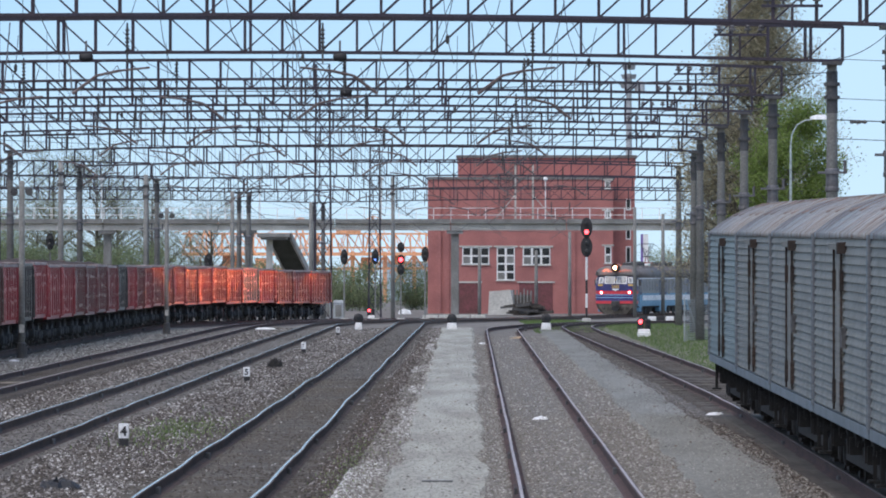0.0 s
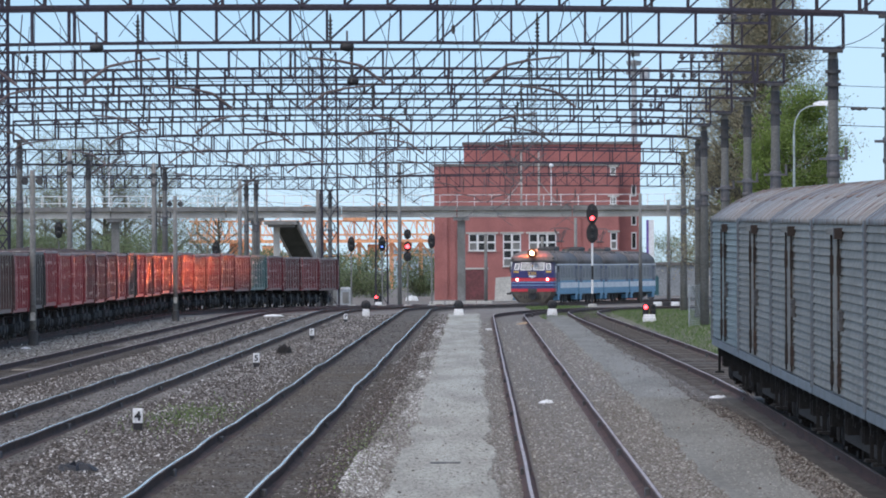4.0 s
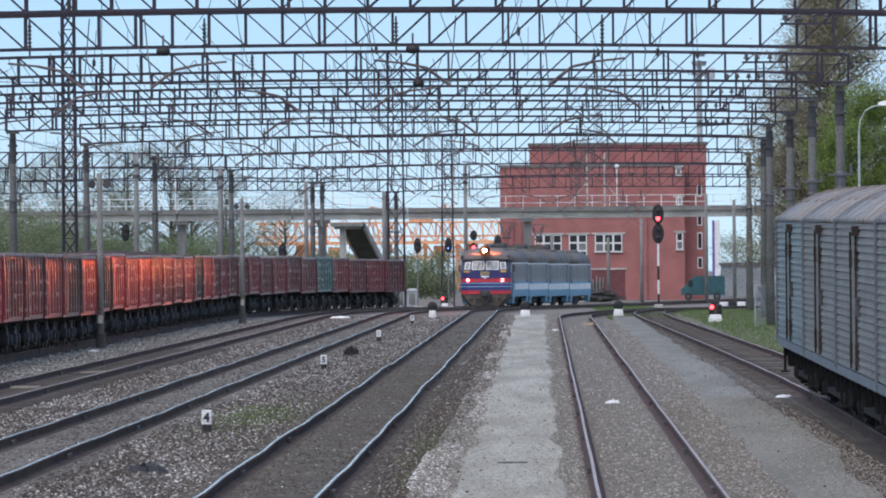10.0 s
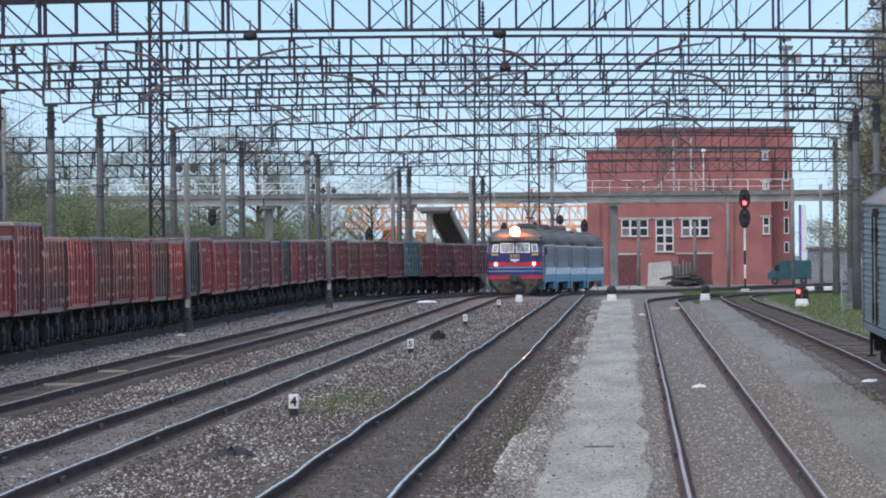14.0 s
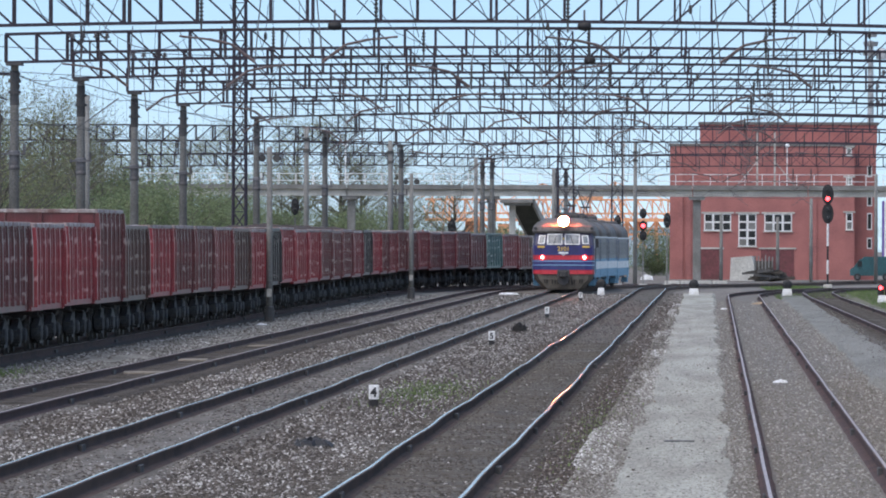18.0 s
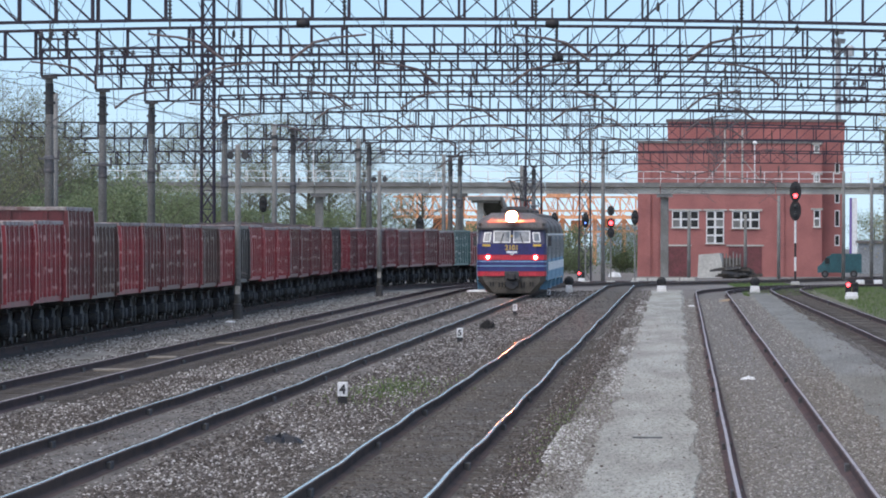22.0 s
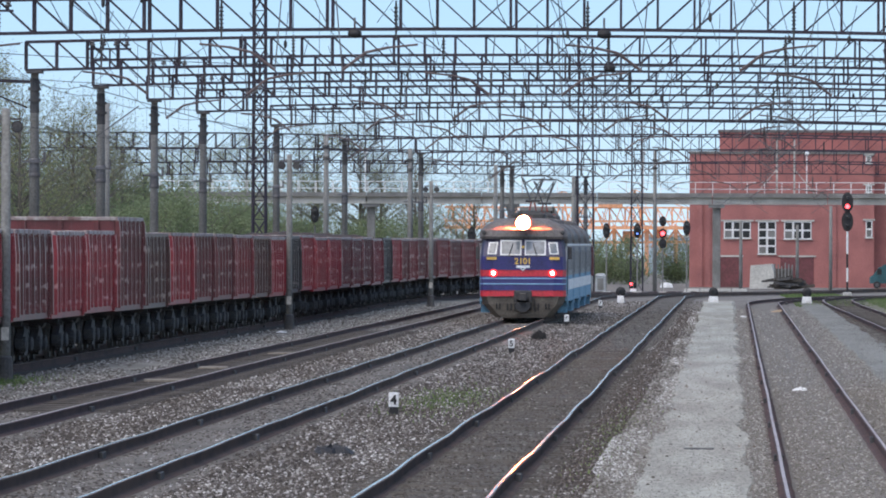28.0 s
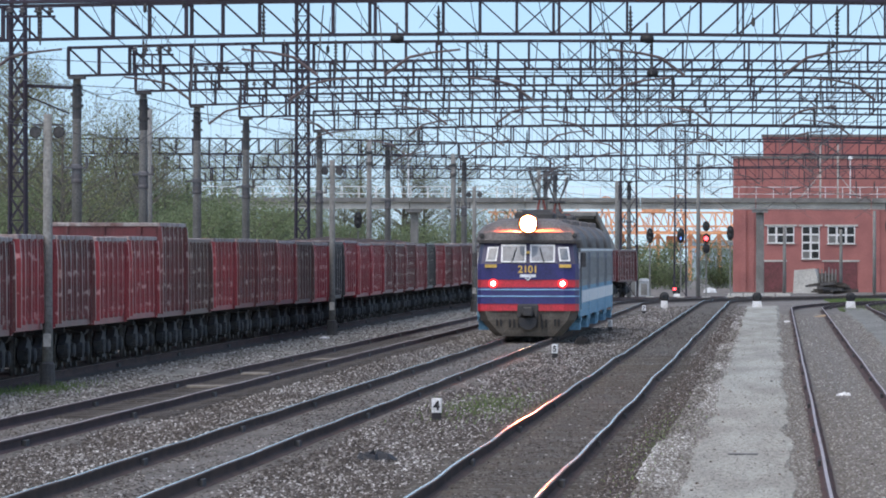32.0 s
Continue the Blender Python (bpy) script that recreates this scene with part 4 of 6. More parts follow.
LAMP_RIM = mat("red_lamp_rim", (0.8, 0.03, 0.03), 0.4, 0, None, 2, 0.5, 0, 5, 0, 1.5)


def roof_section(y, w=1.72, zs=3.2, h=1.02, n=12, squash=1.0):
    return [(w * math.cos(math.pi * i / n), y, zs + h * math.sin(math.pi * i / n) ** 0.75 * squash) for i in range(n + 1)]


def car(name, label, cab):
    """One coach, its front towards -y, standing on the rail tops."""
    root = thing(name, label, "train car", "electric train")
    h, w = CAR / 2 - 0.25, 1.72
    yf = -h + (1.25 if cab else 0)
    for s in (-1, 1):
        sx = lambda d: (min(s * w, s * (w + d)), max(s * w, s * (w + d)))
        part("lower_side", Geo().box(s * w - 0.04, s * w + 0.04, yf, h, 0.85, 1.9), BLUE_M, root)
        part("window_band", Geo().box(s * w - 0.04, s * w + 0.04, yf, h, 1.9, 3.2), CREAM, root)
        part("white_stripe", Geo().box(*sx(0.05), yf + (2.2 if cab else 0.1), h - 0.1, 1.32, 1.74), STRIPE, root)
        part("light_line", Geo().box(*sx(0.05), yf, h, 3.1, 3.17), STRIPE, root)
        for k in range(6):
            y = yf + 2.9 + k * (h - yf - 5.6) / 5
            win = part("window", Geo().box(*sx(0.046), y - 0.6, y + 0.6, 2.05, 2.95), CREAM, root)
            part("pane", Geo().box(*sx(0.052), y - 0.52, y + 0.52, 2.12, 2.88), SIDEG, win)
        for y in (yf + 1.2, h - 1.2):
            d = part("door", Geo().box(*sx(0.047), y - 0.7, y + 0.7, 1.78, 3.05), DOORB, root, "dark blue sliding door")
            part("door_foot", Geo().box(*sx(0.047), y - 0.7, y + 0.7, 0.7, 1.3), BLUE_M, d, "light blue lower door")
            for e in (-0.35, 0.35):
                part("pane", Geo().box(*sx(0.068), y + e - 0.22, y + e + 0.22, 2.0, 2.8), SIDEG, d)
            part("door_step", Geo().box(s * 1.55 - 0.18, s * 1.55 + 0.18, y - 0.6, y + 0.6, 0.4, 0.72), BLUE_M, root)
    part("end_wall", Geo().box(-w + 0.05, w - 0.05, h - 0.06, h, 0.85, 3.2).box(-0.5, 0.5, h, h + 0.2, 1.1, 3.2), BLUE_M, root)
    if not cab:
        part("end_wall", Geo().box(-w + 0.05, w - 0.05, -h, -h + 0.06, 0.85, 3.2).box(-0.5, 0.5, -h - 0.2, -h, 1.1, 3.2), BLUE_M, root)
    roof = Geo().loft([roof_section(y) for y in (yf, h)])
    smooth(part("roof", roof, ROOF_T, root, "brown-grey domed roof"))
    for k in range(5):
        y = yf + 2.2 + k * 2.4
        for x in (-0.9, 0.9):
            part("roof_vent", Geo().box(x - 0.25, x + 0.25, y - 0.35, y + 0.35, 3.95, 4.2, 0, 0.05), ROOF_T, root)
    part("underframe", Geo().box(-1.4, 1.4, yf + 0.4, h - 0.1, 0.75, 1.0), DARK, root)
    for y, l in ((-1.6, 1.4), (0.6, 1.0), (2.1, 0.7)):
        part("equipment_box", Geo().box(-1.35, 1.35, y - l / 2, y + l / 2, 0.32, 0.8, 0, 0.06), DARK, root)
    for y in (-4.9, 4.9):
        bogie(root, y, 0.15)
    return root


def cab_end(root):
    """The driver's cab: a lower wall in bands, a raked screen, a visor and a headlamp."""
    y0 = -CAR / 2 + 0.25

    def ring(z, f, w):
        """Outline of the nose at a height: f is how far back the face stands."""
        y = y0 + f
        return [(-w, y0 + 1.27, z), (-w, y + 0.42, z), (-w + 0.12, y + 0.16, z), (-w + 0.5, y + 0.03, z), (0, y, z), (w - 0.5, y + 0.03, z), (w - 0.12, y + 0.16, z), (w, y + 0.42, z), (w, y0 + 1.27, z)]

    bands = [("lower_red_band", 1.06, 1.3, RED_P), ("blue_band", 1.3, 1.54, BLUE_D), ("blue_band", 1.58, 1.76, BLUE_D), ("blue_band", 1.8, 1.86, BLUE_D), ("red_band", 1.86, 2.12, RED_P), ("nose_panel", 2.12, 2.66, BLUE_D)]
    for n, a, b, m in bands:
        part(n, Geo().loft([ring(a, 0, 1.72), ring(b, 0.02, 1.72)]), m, root)
    for a, b in ((1.54, 1.58), (1.76, 1.8)):
        part("light_blue_line", Geo().loft([ring(a, -0.006, 1.726), ring(b, -0.006, 1.726)]), SKYB, root)
    part("screen_surround", Geo().loft([ring(2.66, 0.02, 1.72), ring(3.36, 0.42, 1.62)]), SURR, root, "dark blue screen surround")
    part("yellow_mark", Geo().box(-0.055, 0.055, y0 + 0.16, y0 + 0.3, 3.0, 3.09), YELL, root)
    for s in (-1, 1):
        part("horn_cover", Geo().turn("y", [(-0.06, 0.06), (-0.04, 0.085), (0.2, 0.085)], 14, (s * 1.58, y0 + 0.38, 3.62)), DARK, root, "small dark round grille")
    visor = part("visor", Geo().loft([ring(3.36, 0.3, 1.74), ring(3.46, 0.24, 1.77), ring(3.72, 0.32, 1.72), ring(3.95, 0.5, 1.5), ring(4.12, 0.72, 1.12), ring(4.2, 0.95, 0.7)]), ROOF_T, root, "brown-grey roof brow over the screen")

    def pane(name, xa, xb, za, zb_, parent=root):
        """A pane lying on the raked screen, with a white frame."""
        def pt(x, z, off):
            t = (z - 2.66) / 0.7
            y = y0 + 0.02 + 0.4 * t + (0.03 * min(abs(x) / 1.2, 1) ** 2 if abs(x) < 1.22 else 0.03 + (abs(x) - 1.22) * 0.36)
            return (x, y - off, z)
        sk = 0.06 * (1 if xa > 0 else -1)
        def quad(e, o1, o2):
            a, b, c, d = (xa - e, za - e), (xb + e, za - e), (xb + e - (sk if abs(xb) > 1 else 0), zb_ + e), (xa - e - (sk if abs(xa) > 1 else 0), zb_ + e)
            return [pt(x, z, o1) for x, z in (a, b, c, d)], [pt(x, z, o2) for x, z in (a, b, c, d)]
        fr = part(name, Geo().loft([*quad(0.035, -0.02, 0.05)]), WHITE, parent, "white-framed cab window")
        part("pane", Geo().loft([*quad(-0.02, 0.03, 0.058)]), SCREEN, fr)
        return fr

    for s in (-1, 1):
        p = pane("windscreen", *sorted((s * 0.1, s * 0.88)), 2.74, 3.28)
        part("wiper", Geo().bar((s * 0.55, y0 - 0.02, 2.72), (s * 0.4, y0 + 0.22, 3.2), 0.025), BLACK, p)
        pane("corner_window", *sorted((s * 1.1, s * 1.4)), 2.78, 3.2)
        part("yellow_patch", Geo().box(s * 1.26 - 0.2, s * 1.26 + 0.2, y0 + 0.0, y0 + 0.1, 2.53, 2.64), YELL, root)
        lamp = part("buffer_lamp", Geo().turn("y", [(-0.05, 0.145), (0.12, 0.165)], 20, (s * 1.18, y0 + 0.0, 1.99)), LAMP_RIM, root, "red-rimmed buffer lamp")
        part("lens", Geo().turn("y", [(-0.075, 0.06), (-0.05, 0.085)], 20, (s * 1.18, y0, 1.99)), LAMP_BUF, lamp, "bright lit lens")
        part("mirror", Geo().box(s * 1.86 - 0.08, s * 1.86 + 0.08, y0 + 1.3, y0 + 1.36, 2.55, 3.05, 0, 0.02), STEEL, root)
        side = part("cab_side_window", Geo().box(*sorted((s * 1.715, s * 1.735)), y0 + 0.62, y0 + 1.15, 2.5, 3.05), WHITE, root)
        part("handrail", Geo().bar((s * 1.77, y0 + 1.35, 1.1), (s * 1.77, y0 + 1.35, 2.6), 0.035), STEEL, root)
    lamp = part("headlamp", Geo().loft([[(0.34 * math.cos(2 * math.pi * i / 24), y0 + d, 4.02 + 0.34 * math.sin(2 * math.pi * i / 24)) for i in range(24)] for d in (0.36, 1.5)]), ROOF_T, root, "large round headlamp on the brow")
    circle = lambda r: [(r * math.cos(2 * math.pi * i / 24), 4.02 + r * math.sin(2 * math.pi * i / 24)) for i in range(24)]
    # hood added to keep lamp light off the wagons and ground
    sides = [[(x, y0 + d, z) for x, z in circle(r)] for r, d in ((0.3, 0.35), (0.3, -0.4), (0.335, -0.4), (0.335, 0.35))]
    part("hood", Geo().loft(sides, 0, False), NEAR_BLACK, lamp, "round hood added to cut the lamp's side spill")
    # an added glowing ring imitates the orange halo round the headlamp
    part("halo_ring", Geo().loft([[(x, y0 + d, z) for x, z in circle(r)] for r, d in ((0.297, -0.1), (0.25, 0.16), (0.25, 0.2), (0.298, -0.07))], 0, False), LAMP_HALO, lamp, "orange glowing ring added for the lamp's halo")
    # added slats, slightly slanted, narrow and aim the beam
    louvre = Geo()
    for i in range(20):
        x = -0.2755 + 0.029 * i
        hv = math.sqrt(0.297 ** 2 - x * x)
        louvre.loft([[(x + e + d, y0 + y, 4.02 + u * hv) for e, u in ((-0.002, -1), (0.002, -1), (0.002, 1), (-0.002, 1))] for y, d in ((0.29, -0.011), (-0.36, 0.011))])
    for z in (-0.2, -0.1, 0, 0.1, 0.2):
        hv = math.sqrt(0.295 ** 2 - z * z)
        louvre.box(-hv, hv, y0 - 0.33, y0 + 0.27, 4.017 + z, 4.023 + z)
    part("louvre", louvre, NEAR_BLACK, lamp, "thin black louvre added to narrow the beam, no real lamp part")
    # added weak disc keeps the lamp bright where the louvre hides the lens
    part("glow_disc", Geo().turn("y", [(-0.06, 0.05), (-0.04, 0.1), (0.0, 0.13)], 20, (0, y0 - 0.37, 4.02)), LAMP_WIDE, lamp, "weak glowing disc added so the lamp shows from aside")
    part("lens", Geo().turn("y", [(-0.03, 0.22), (-0.01, 0.285)], 24, (0, y0 + 0.36, 4.02)), LAMP_HOT, lamp, "glowing warm white lens")
    pil = Geo().loft([[(-w, y0 + f + 0.5, z), (-w + 0.25, y0 + f + 0.08, z), (w - 0.25, y0 + f + 0.08, z), (w, y0 + f + 0.5, z), (w, y0 + 1.3, z), (-w, y0 + 1.3, z)] for z, w, f in ((0.2, 1.1, 0.1), (0.34, 1.25, 0.05), (0.75, 1.6, 0), (1.06, 1.7, 0))])
    pil = part("pilot", pil, PILOT, root, "dirty grey snow plough pilot with slots")
    for x in [-1.05, -0.92] + [-0.62 + 0.155 * i for i in range(9)] + [0.92, 1.05]:
        part("slot", Geo().box(x - 0.03, x + 0.03, y0 + 0.03, y0 + 0.12, 0.5 if abs(x) < 0.7 else 0.55, 0.78, 0, 0.01), BLACK, pil)
    part("coupler", Geo().box(-0.36, 0.36, y0 - 0.05, y0 + 0.1, 0.84, 1.3, 0, 0.05).box(-0.16, 0.16, y0 - 0.35, y0 + 0.1, 0.9, 1.2, 0, 0.04).turn("y", [(-0.05, 0.3), (0.08, 0.3)], 16, (0, y0, 0.72)), DARK, root, "black automatic coupler")
    part("hose", Geo().bar((0.45, y0 - 0.03, 0.95), (0.5, y0 - 0.05, 0.45), 0.06, None, 8), BLACK, root)
    fc = bpy.data.curves.new("unit_number", "FONT")
    fc.body, fc.size, fc.extrude, fc.align_x = "2101", 0.34, 0.004, "CENTER"
    fc.offset = 0.008
    ob = new("unit_number", fc)
    bpy.context.view_layer.update()
    me = bpy.data.meshes.new_from_object(ob.evaluated_get(bpy.context.evaluated_depsgraph_get()))
    bpy.data.objects.remove(ob)
    me.materials.append(YELL)
    part("unit_number", me, YELL, root, "yellow number 2101", pose(0, y0 - 0.012, 2.36, 90, 0, 0))
    part("emblem", Geo().box(-0.27, 0.27, y0 - 0.02, y0 + 0.02, 2.2, 2.3).bar((-0.09, y0 - 0.02, 2.2), (0, y0 - 0.02, 2.1), 0.05).bar((0.09, y0 - 0.02, 2.2), (0, y0 - 0.02, 2.1), 0.05), STRIPE, root, "plain white emblem")


def pantograph(root, y):
    """A raised pantograph: a post on insulators, arms spreading upwards to the collector bow."""
    base, knee, top = 4.45, 5.0, 6.02
    p = part("pantograph", Geo().bar((-0.16, y, base), (-0.05, y, knee), 0.07).bar((0.16, y, base), (0.05, y, knee), 0.07).bar((-0.5, y, base), (0.5, y, base), 0.09), RED_OX, root, "raised pantograph on a red-brown base frame")
    for s in (-1, 1):
        part("lower_arm", Geo().bar((s * 0.1, y - 0.3, knee), (s * 0.42, y - 0.5, top - 0.08), 0.045).bar((s * 0.42, y - 0.5, top - 0.08), (-s * 0.12, y + 0.2, knee + 0.25), 0.025), STEEL, p)
        part("upper_arm", Geo().bar((s * 0.08, y + 0.3, knee), (s * 0.5, y + 0.45, top - 0.02), 0.04).bar((s * 0.05, y + 0.25, knee + 0.5), (s * 0.46, y + 0.4, top - 0.2), 0.022), STEEL, p)
        part("spring", Geo().turn("x", [(-0.3, 0.05), (0.3, 0.05)], 8, (0, y + 0.12 * s, knee - 0.03)), DARK, p)
    part("collector_bow", Geo().bar((-0.85, y, top - 0.14), (-0.55, y, top + 0.02), 0.05).bar((-0.55, y, top + 0.02), (0.55, y, top + 0.02), 0.06).bar((0.55, y, top + 0.02), (0.85, y, top - 0.14), 0.05).bar((-0.45, y + 0.3, top), (0.5, y + 0.3, top), 0.045), STEEL, p)
    for x in (-0.5, 0.5):
        for e in (-0.5, 0.5):
            part("insulator", Geo().turn("z", [(4.1, 0.08), (4.15, 0.13), (4.2, 0.08), (4.25, 0.13), (4.4, 0.07)], 10, (x, y + e, 0)), PILOT, p)


def train():
    cars = []
    for i in range(4):
        root = car("train_car", ("leading blue electric train coach with red and light-blue bands" if i == 0 else "blue and grey electric train coach with a white stripe"), i == 0)
        if i == 0:
            cab_end(root)
        if i in (1, 2):
            pantograph(root, -5.5 if i == 1 else 2.8)
        if i in (0, 1, 2):
            part("roof_gear", Geo().box(-0.7, 0.7, 1.0, 3.6, 4.1, 4.45, 0, 0.08).box(-0.5, 0.5, 4.3, 5.8, 4.1, 4.55, 0, 0.08).bar((-0.4, 0.5, 4.5), (-0.4, 6.6, 4.5), 0.05), DARK, root, "dark roof equipment")
        cars.append(root)
    return cars


CARS = train()
# seconds and the y of the train's front on its track
FRONT = [(0, 769), (5, 701.5), (9, 646.5), (13, 590), (15, 561.5), (19, 503), (23, 442), (28, 369), (32, 312)]


def at_rail(y_from, back):
    """The place on the train's track that lies so many metres behind y_from."""
    y, n = y_from, 20
    f = TRACKS["C"]
    for _ in range(n):
        y += back / n / math.hypot(1, (f(y + 0.5) - f(y - 0.5)))
    return pose(f(y), y, gz(y) + RAIL_TOP - 0.15, 0, 0, heading(f, y))


def front_at(t):
    for (a, p), (b, q) in zip(FRONT, FRONT[1:]):
        if t <= b:
            return p + (q - p) * (t - a) / (b - a)


def motions():
    for i, root in enumerate(CARS):
        walk(root, [(t, at_rail(front_at(t), (i + 0.5) * CAR)) for t in range(0, 33)])

# ---- brick building and footbridge ----
def building():
    root = thing("brick_building", "red brick railway building with a raised upper block and white-framed windows", "building")
    k = 840 / 16500
    X = lambda px: (px - 839) * k
    Z = lambda py: 3.2 + (480 - py) * k
    y = 840
    part("front_block", Geo().box(X(757), X(1085), y, y + 14, -0.9, Z(316)), BRICK, root)
    part("side_block", Geo().box(X(1085) + 0.003, X(1124), y + 2.0, y + 13.5, -0.9, Z(300)), BRICK, root)
    part("upper_block", Geo().box(X(810), X(1126), y + 3.0, y + 13, Z(318), Z(276)), BRICK, root)
    part("parapet", Geo().box(X(757) - 0.1, X(1085) + 0.1, y - 0.1, y + 0.3, Z(318), Z(313)), ROOF_T, root)
    part("cornice", Geo().box(X(810) - 0.15, X(1126) + 0.15, y + 2.85, y + 13.1, Z(279), Z(274)), ROOF_T, root)
    for a, b, c, d, nx, ny in ((818, 866, 438, 468, 3, 2), (879, 911, 438, 496, 2, 4), (925, 974, 438, 469, 3, 2), (1070, 1082, 436, 466, 1, 2), (1070, 1080, 320, 334, 1, 1), (1070, 1081, 373, 386, 1, 1)):
        win = part("window", Geo().box(X(a), X(b), y - 0.06, y + 0.05, Z(d), Z(c)), WHITE, root, "white-framed window")
        part("lintel", Geo().box(X(a) - 0.25, X(b) + 0.25, y - 0.12, y + 0.02, Z(c), Z(c) + 0.16), CONC_L, root)
        part("sill", Geo().box(X(a) - 0.1, X(b) + 0.1, y - 0.16, y + 0.02, Z(d) - 0.08, Z(d)), CONC_L, root)
        w, h = (X(b) - X(a)) / nx, (Z(c) - Z(d)) / ny
        for i in range(nx):
            for j in range(ny):
                part("pane", Geo().box(X(a) + w * i + 0.1, X(a) + w * (i + 1) - 0.1, y - 0.075, y - 0.02, Z(d) + h * j + 0.08, Z(d) + h * (j + 1) - 0.08), GLASS if (i + 2 * j) % 5 else CONC, win)
    for c, d in ((436, 466), (480, 500), (402, 424), (352, 372)):
        win = part("window", Geo().box(X(1108), X(1117), y + 1.94, y + 2.05, Z(d), Z(c)), WHITE, root, "white-framed window")
        part("pane", Geo().box(X(1109.5), X(1115.5), y + 1.92, y + 1.98, Z(d - 2), Z(c + 2)), GLASS, win)
    DOORP = mat("dark_red_gate_paint", (0.16, 0.05, 0.055), 0.7, 0, (0.11, 0.04, 0.04), 1, 0.5, 0, 10)
    for a, b in ((812, 849), (919, 978)):
        part("gate", Geo().box(X(a), X(b), y - 0.05, y + 0.05, -0.75, Z(501)), DOORP, root, "dark red gate")
        part("lintel", Geo().box(X(a) - 0.2, X(b) + 0.2, y - 0.1, y + 0.02, Z(501), Z(498)), CONC_L, root)
    for px in (775, 790, 1013):
        part("pilaster", Geo().box(X(px) - 0.25, X(px) + 0.25, y - 0.15, y + 0.02, -0.9, Z(330)), BRICK, root)
    return root


building()


def footbridge():
    y = 805
    k = y / 16500
    Z = lambda py: 3.2 + (480 - py) * k
    X = lambda px: (px - 839) * k
    root = thing("footbridge", "long concrete footbridge with white railings over the tracks", "footbridge")
    n = 9
    x0, x1 = -62.0, 28.0
    for i in range(n):
        a, b = x0 + (x1 - x0) * i / n, x0 + (x1 - x0) * (i + 1) / n - 0.06
        part("deck_beam", Geo().box(a, b, y - 1.0, y + 1.0, Z(408), Z(396), 0, 0.05).box(a, b, y - 1.3, y + 1.3, Z(396), Z(392)), CONC_L, root)
        part("deck_edge", Geo().box(a, b, y - 1.34, y - 1.3, Z(396), Z(388)), CONC, root)
    post = Geo().box(-0.022, 0.022, -0.022, 0.022, 0, 1.15).mesh("railing_post", WHITE)
    for side in (-1.25, 1.25):
        for z in (0.55, 1.15):
            part("railing", Geo().bar((x0, y + side, Z(392) + z), (x1, y + side, Z(392) + z), 0.035), WHITE, root)
        for i in range(60):
            part("railing_post", post, WHITE, root, "", (x0 + 1.5 * i, y + side, Z(392)))
    for px, lean in ((912, -1), (943, 1)):
        x = X(px)
        fr = part("railing_mast", Geo().bar((x, y - 1.2, Z(392)), (x, y - 1.2, Z(292)), 0.16).bar((x + lean * 1.9, y - 1.2, Z(392)), (x, y - 1.2, Z(345)), 0.07), CONC_L, root, "pale steel mast with a slanting stay on the bridge")
    for px in (-255, 190, 440, 805):
        x = X(px)
        part("pier", Geo().box(x - 0.35, x + 0.35, y - 0.4, y + 0.4, -0.9, Z(412), 0, 0.04).box(x - 0.7, x + 0.7, y - 0.9, y + 0.9, Z(414), Z(408)), CONC, root)
    return root


footbridge()

# ---- masts, poles and lamps ----
def round_pole(name, label, category, x, y, z, r=0.12, m=None, group=""):
    root = thing(name, label, category, group, "", (x, y, gz(y)))
    smooth(part("shaft", Geo().turn("z", [(-0.3, r * 1.25), (z, r)], 12), m or CONC, root))
    return root


for y, x, z in ((210, -16.82, 6.3), (340, -16.5, 6.5), (470, -15.5, 6.4)):
    p = round_pole("loudspeaker_pole", "slim concrete pole with two round horn loudspeakers", "pole", x, y, z, 0.1, None, "loudspeaker poles between tracks")
    part("bracket", Geo().bar((-0.36, 0, z - 0.25), (0.36, 0, z - 0.25), 0.05), STEEL, p)
    for s in (-1, 1):
        h = part("loudspeaker", Geo().turn("y", [(-0.22, 0.135), (-0.2, 0.14), (-0.05, 0.07), (0.1, 0.05)], 16, (s * 0.27, 0, z - 0.42)), BLACK, p, "black round horn")
        part("mouth", Geo().turn("y", [(-0.225, 0.115), (-0.215, 0.115)], 16, (s * 0.27, 0, z - 0.42)), DARK, h)
    part("plate", Geo().box(-0.09, 0.09, -0.14, -0.11, 0.95, 1.25), CONC_L, p)
    part("foot", Geo().turn("z", [(-0.1, 0.2), (0.55, 0.17), (0.6, 0.12)], 12), DARK, p)

for x, y, z in ((-26.0, 380, 9.0), (-26.0, 412, 9.0), (-19.9, 565, 9.1), (-12.3, 702, 8.9), (-6.1, 700, 10.8), (-27.0, 300, 8.0), (-22.4, 505, 9.2), (-16.6, 640, 9.0), (0.45, 790, 5.8), (8.2, 800, 7.2), (5.4, 812, 5.6), (13.1, 760, 9.0), (15.8, 780, 8.6)):
    p = round_pole("concrete_pole", "plain round grey concrete pole", "pole", x, y, z, 0.13, None, "concrete poles of the yard")
    if z > 9.05:
        for a in (0.8, 1.4):
            part("clamp", Geo().turn("z", [(z - a, 0.2), (z - a + 0.18, 0.2)], 10), DARK, p)


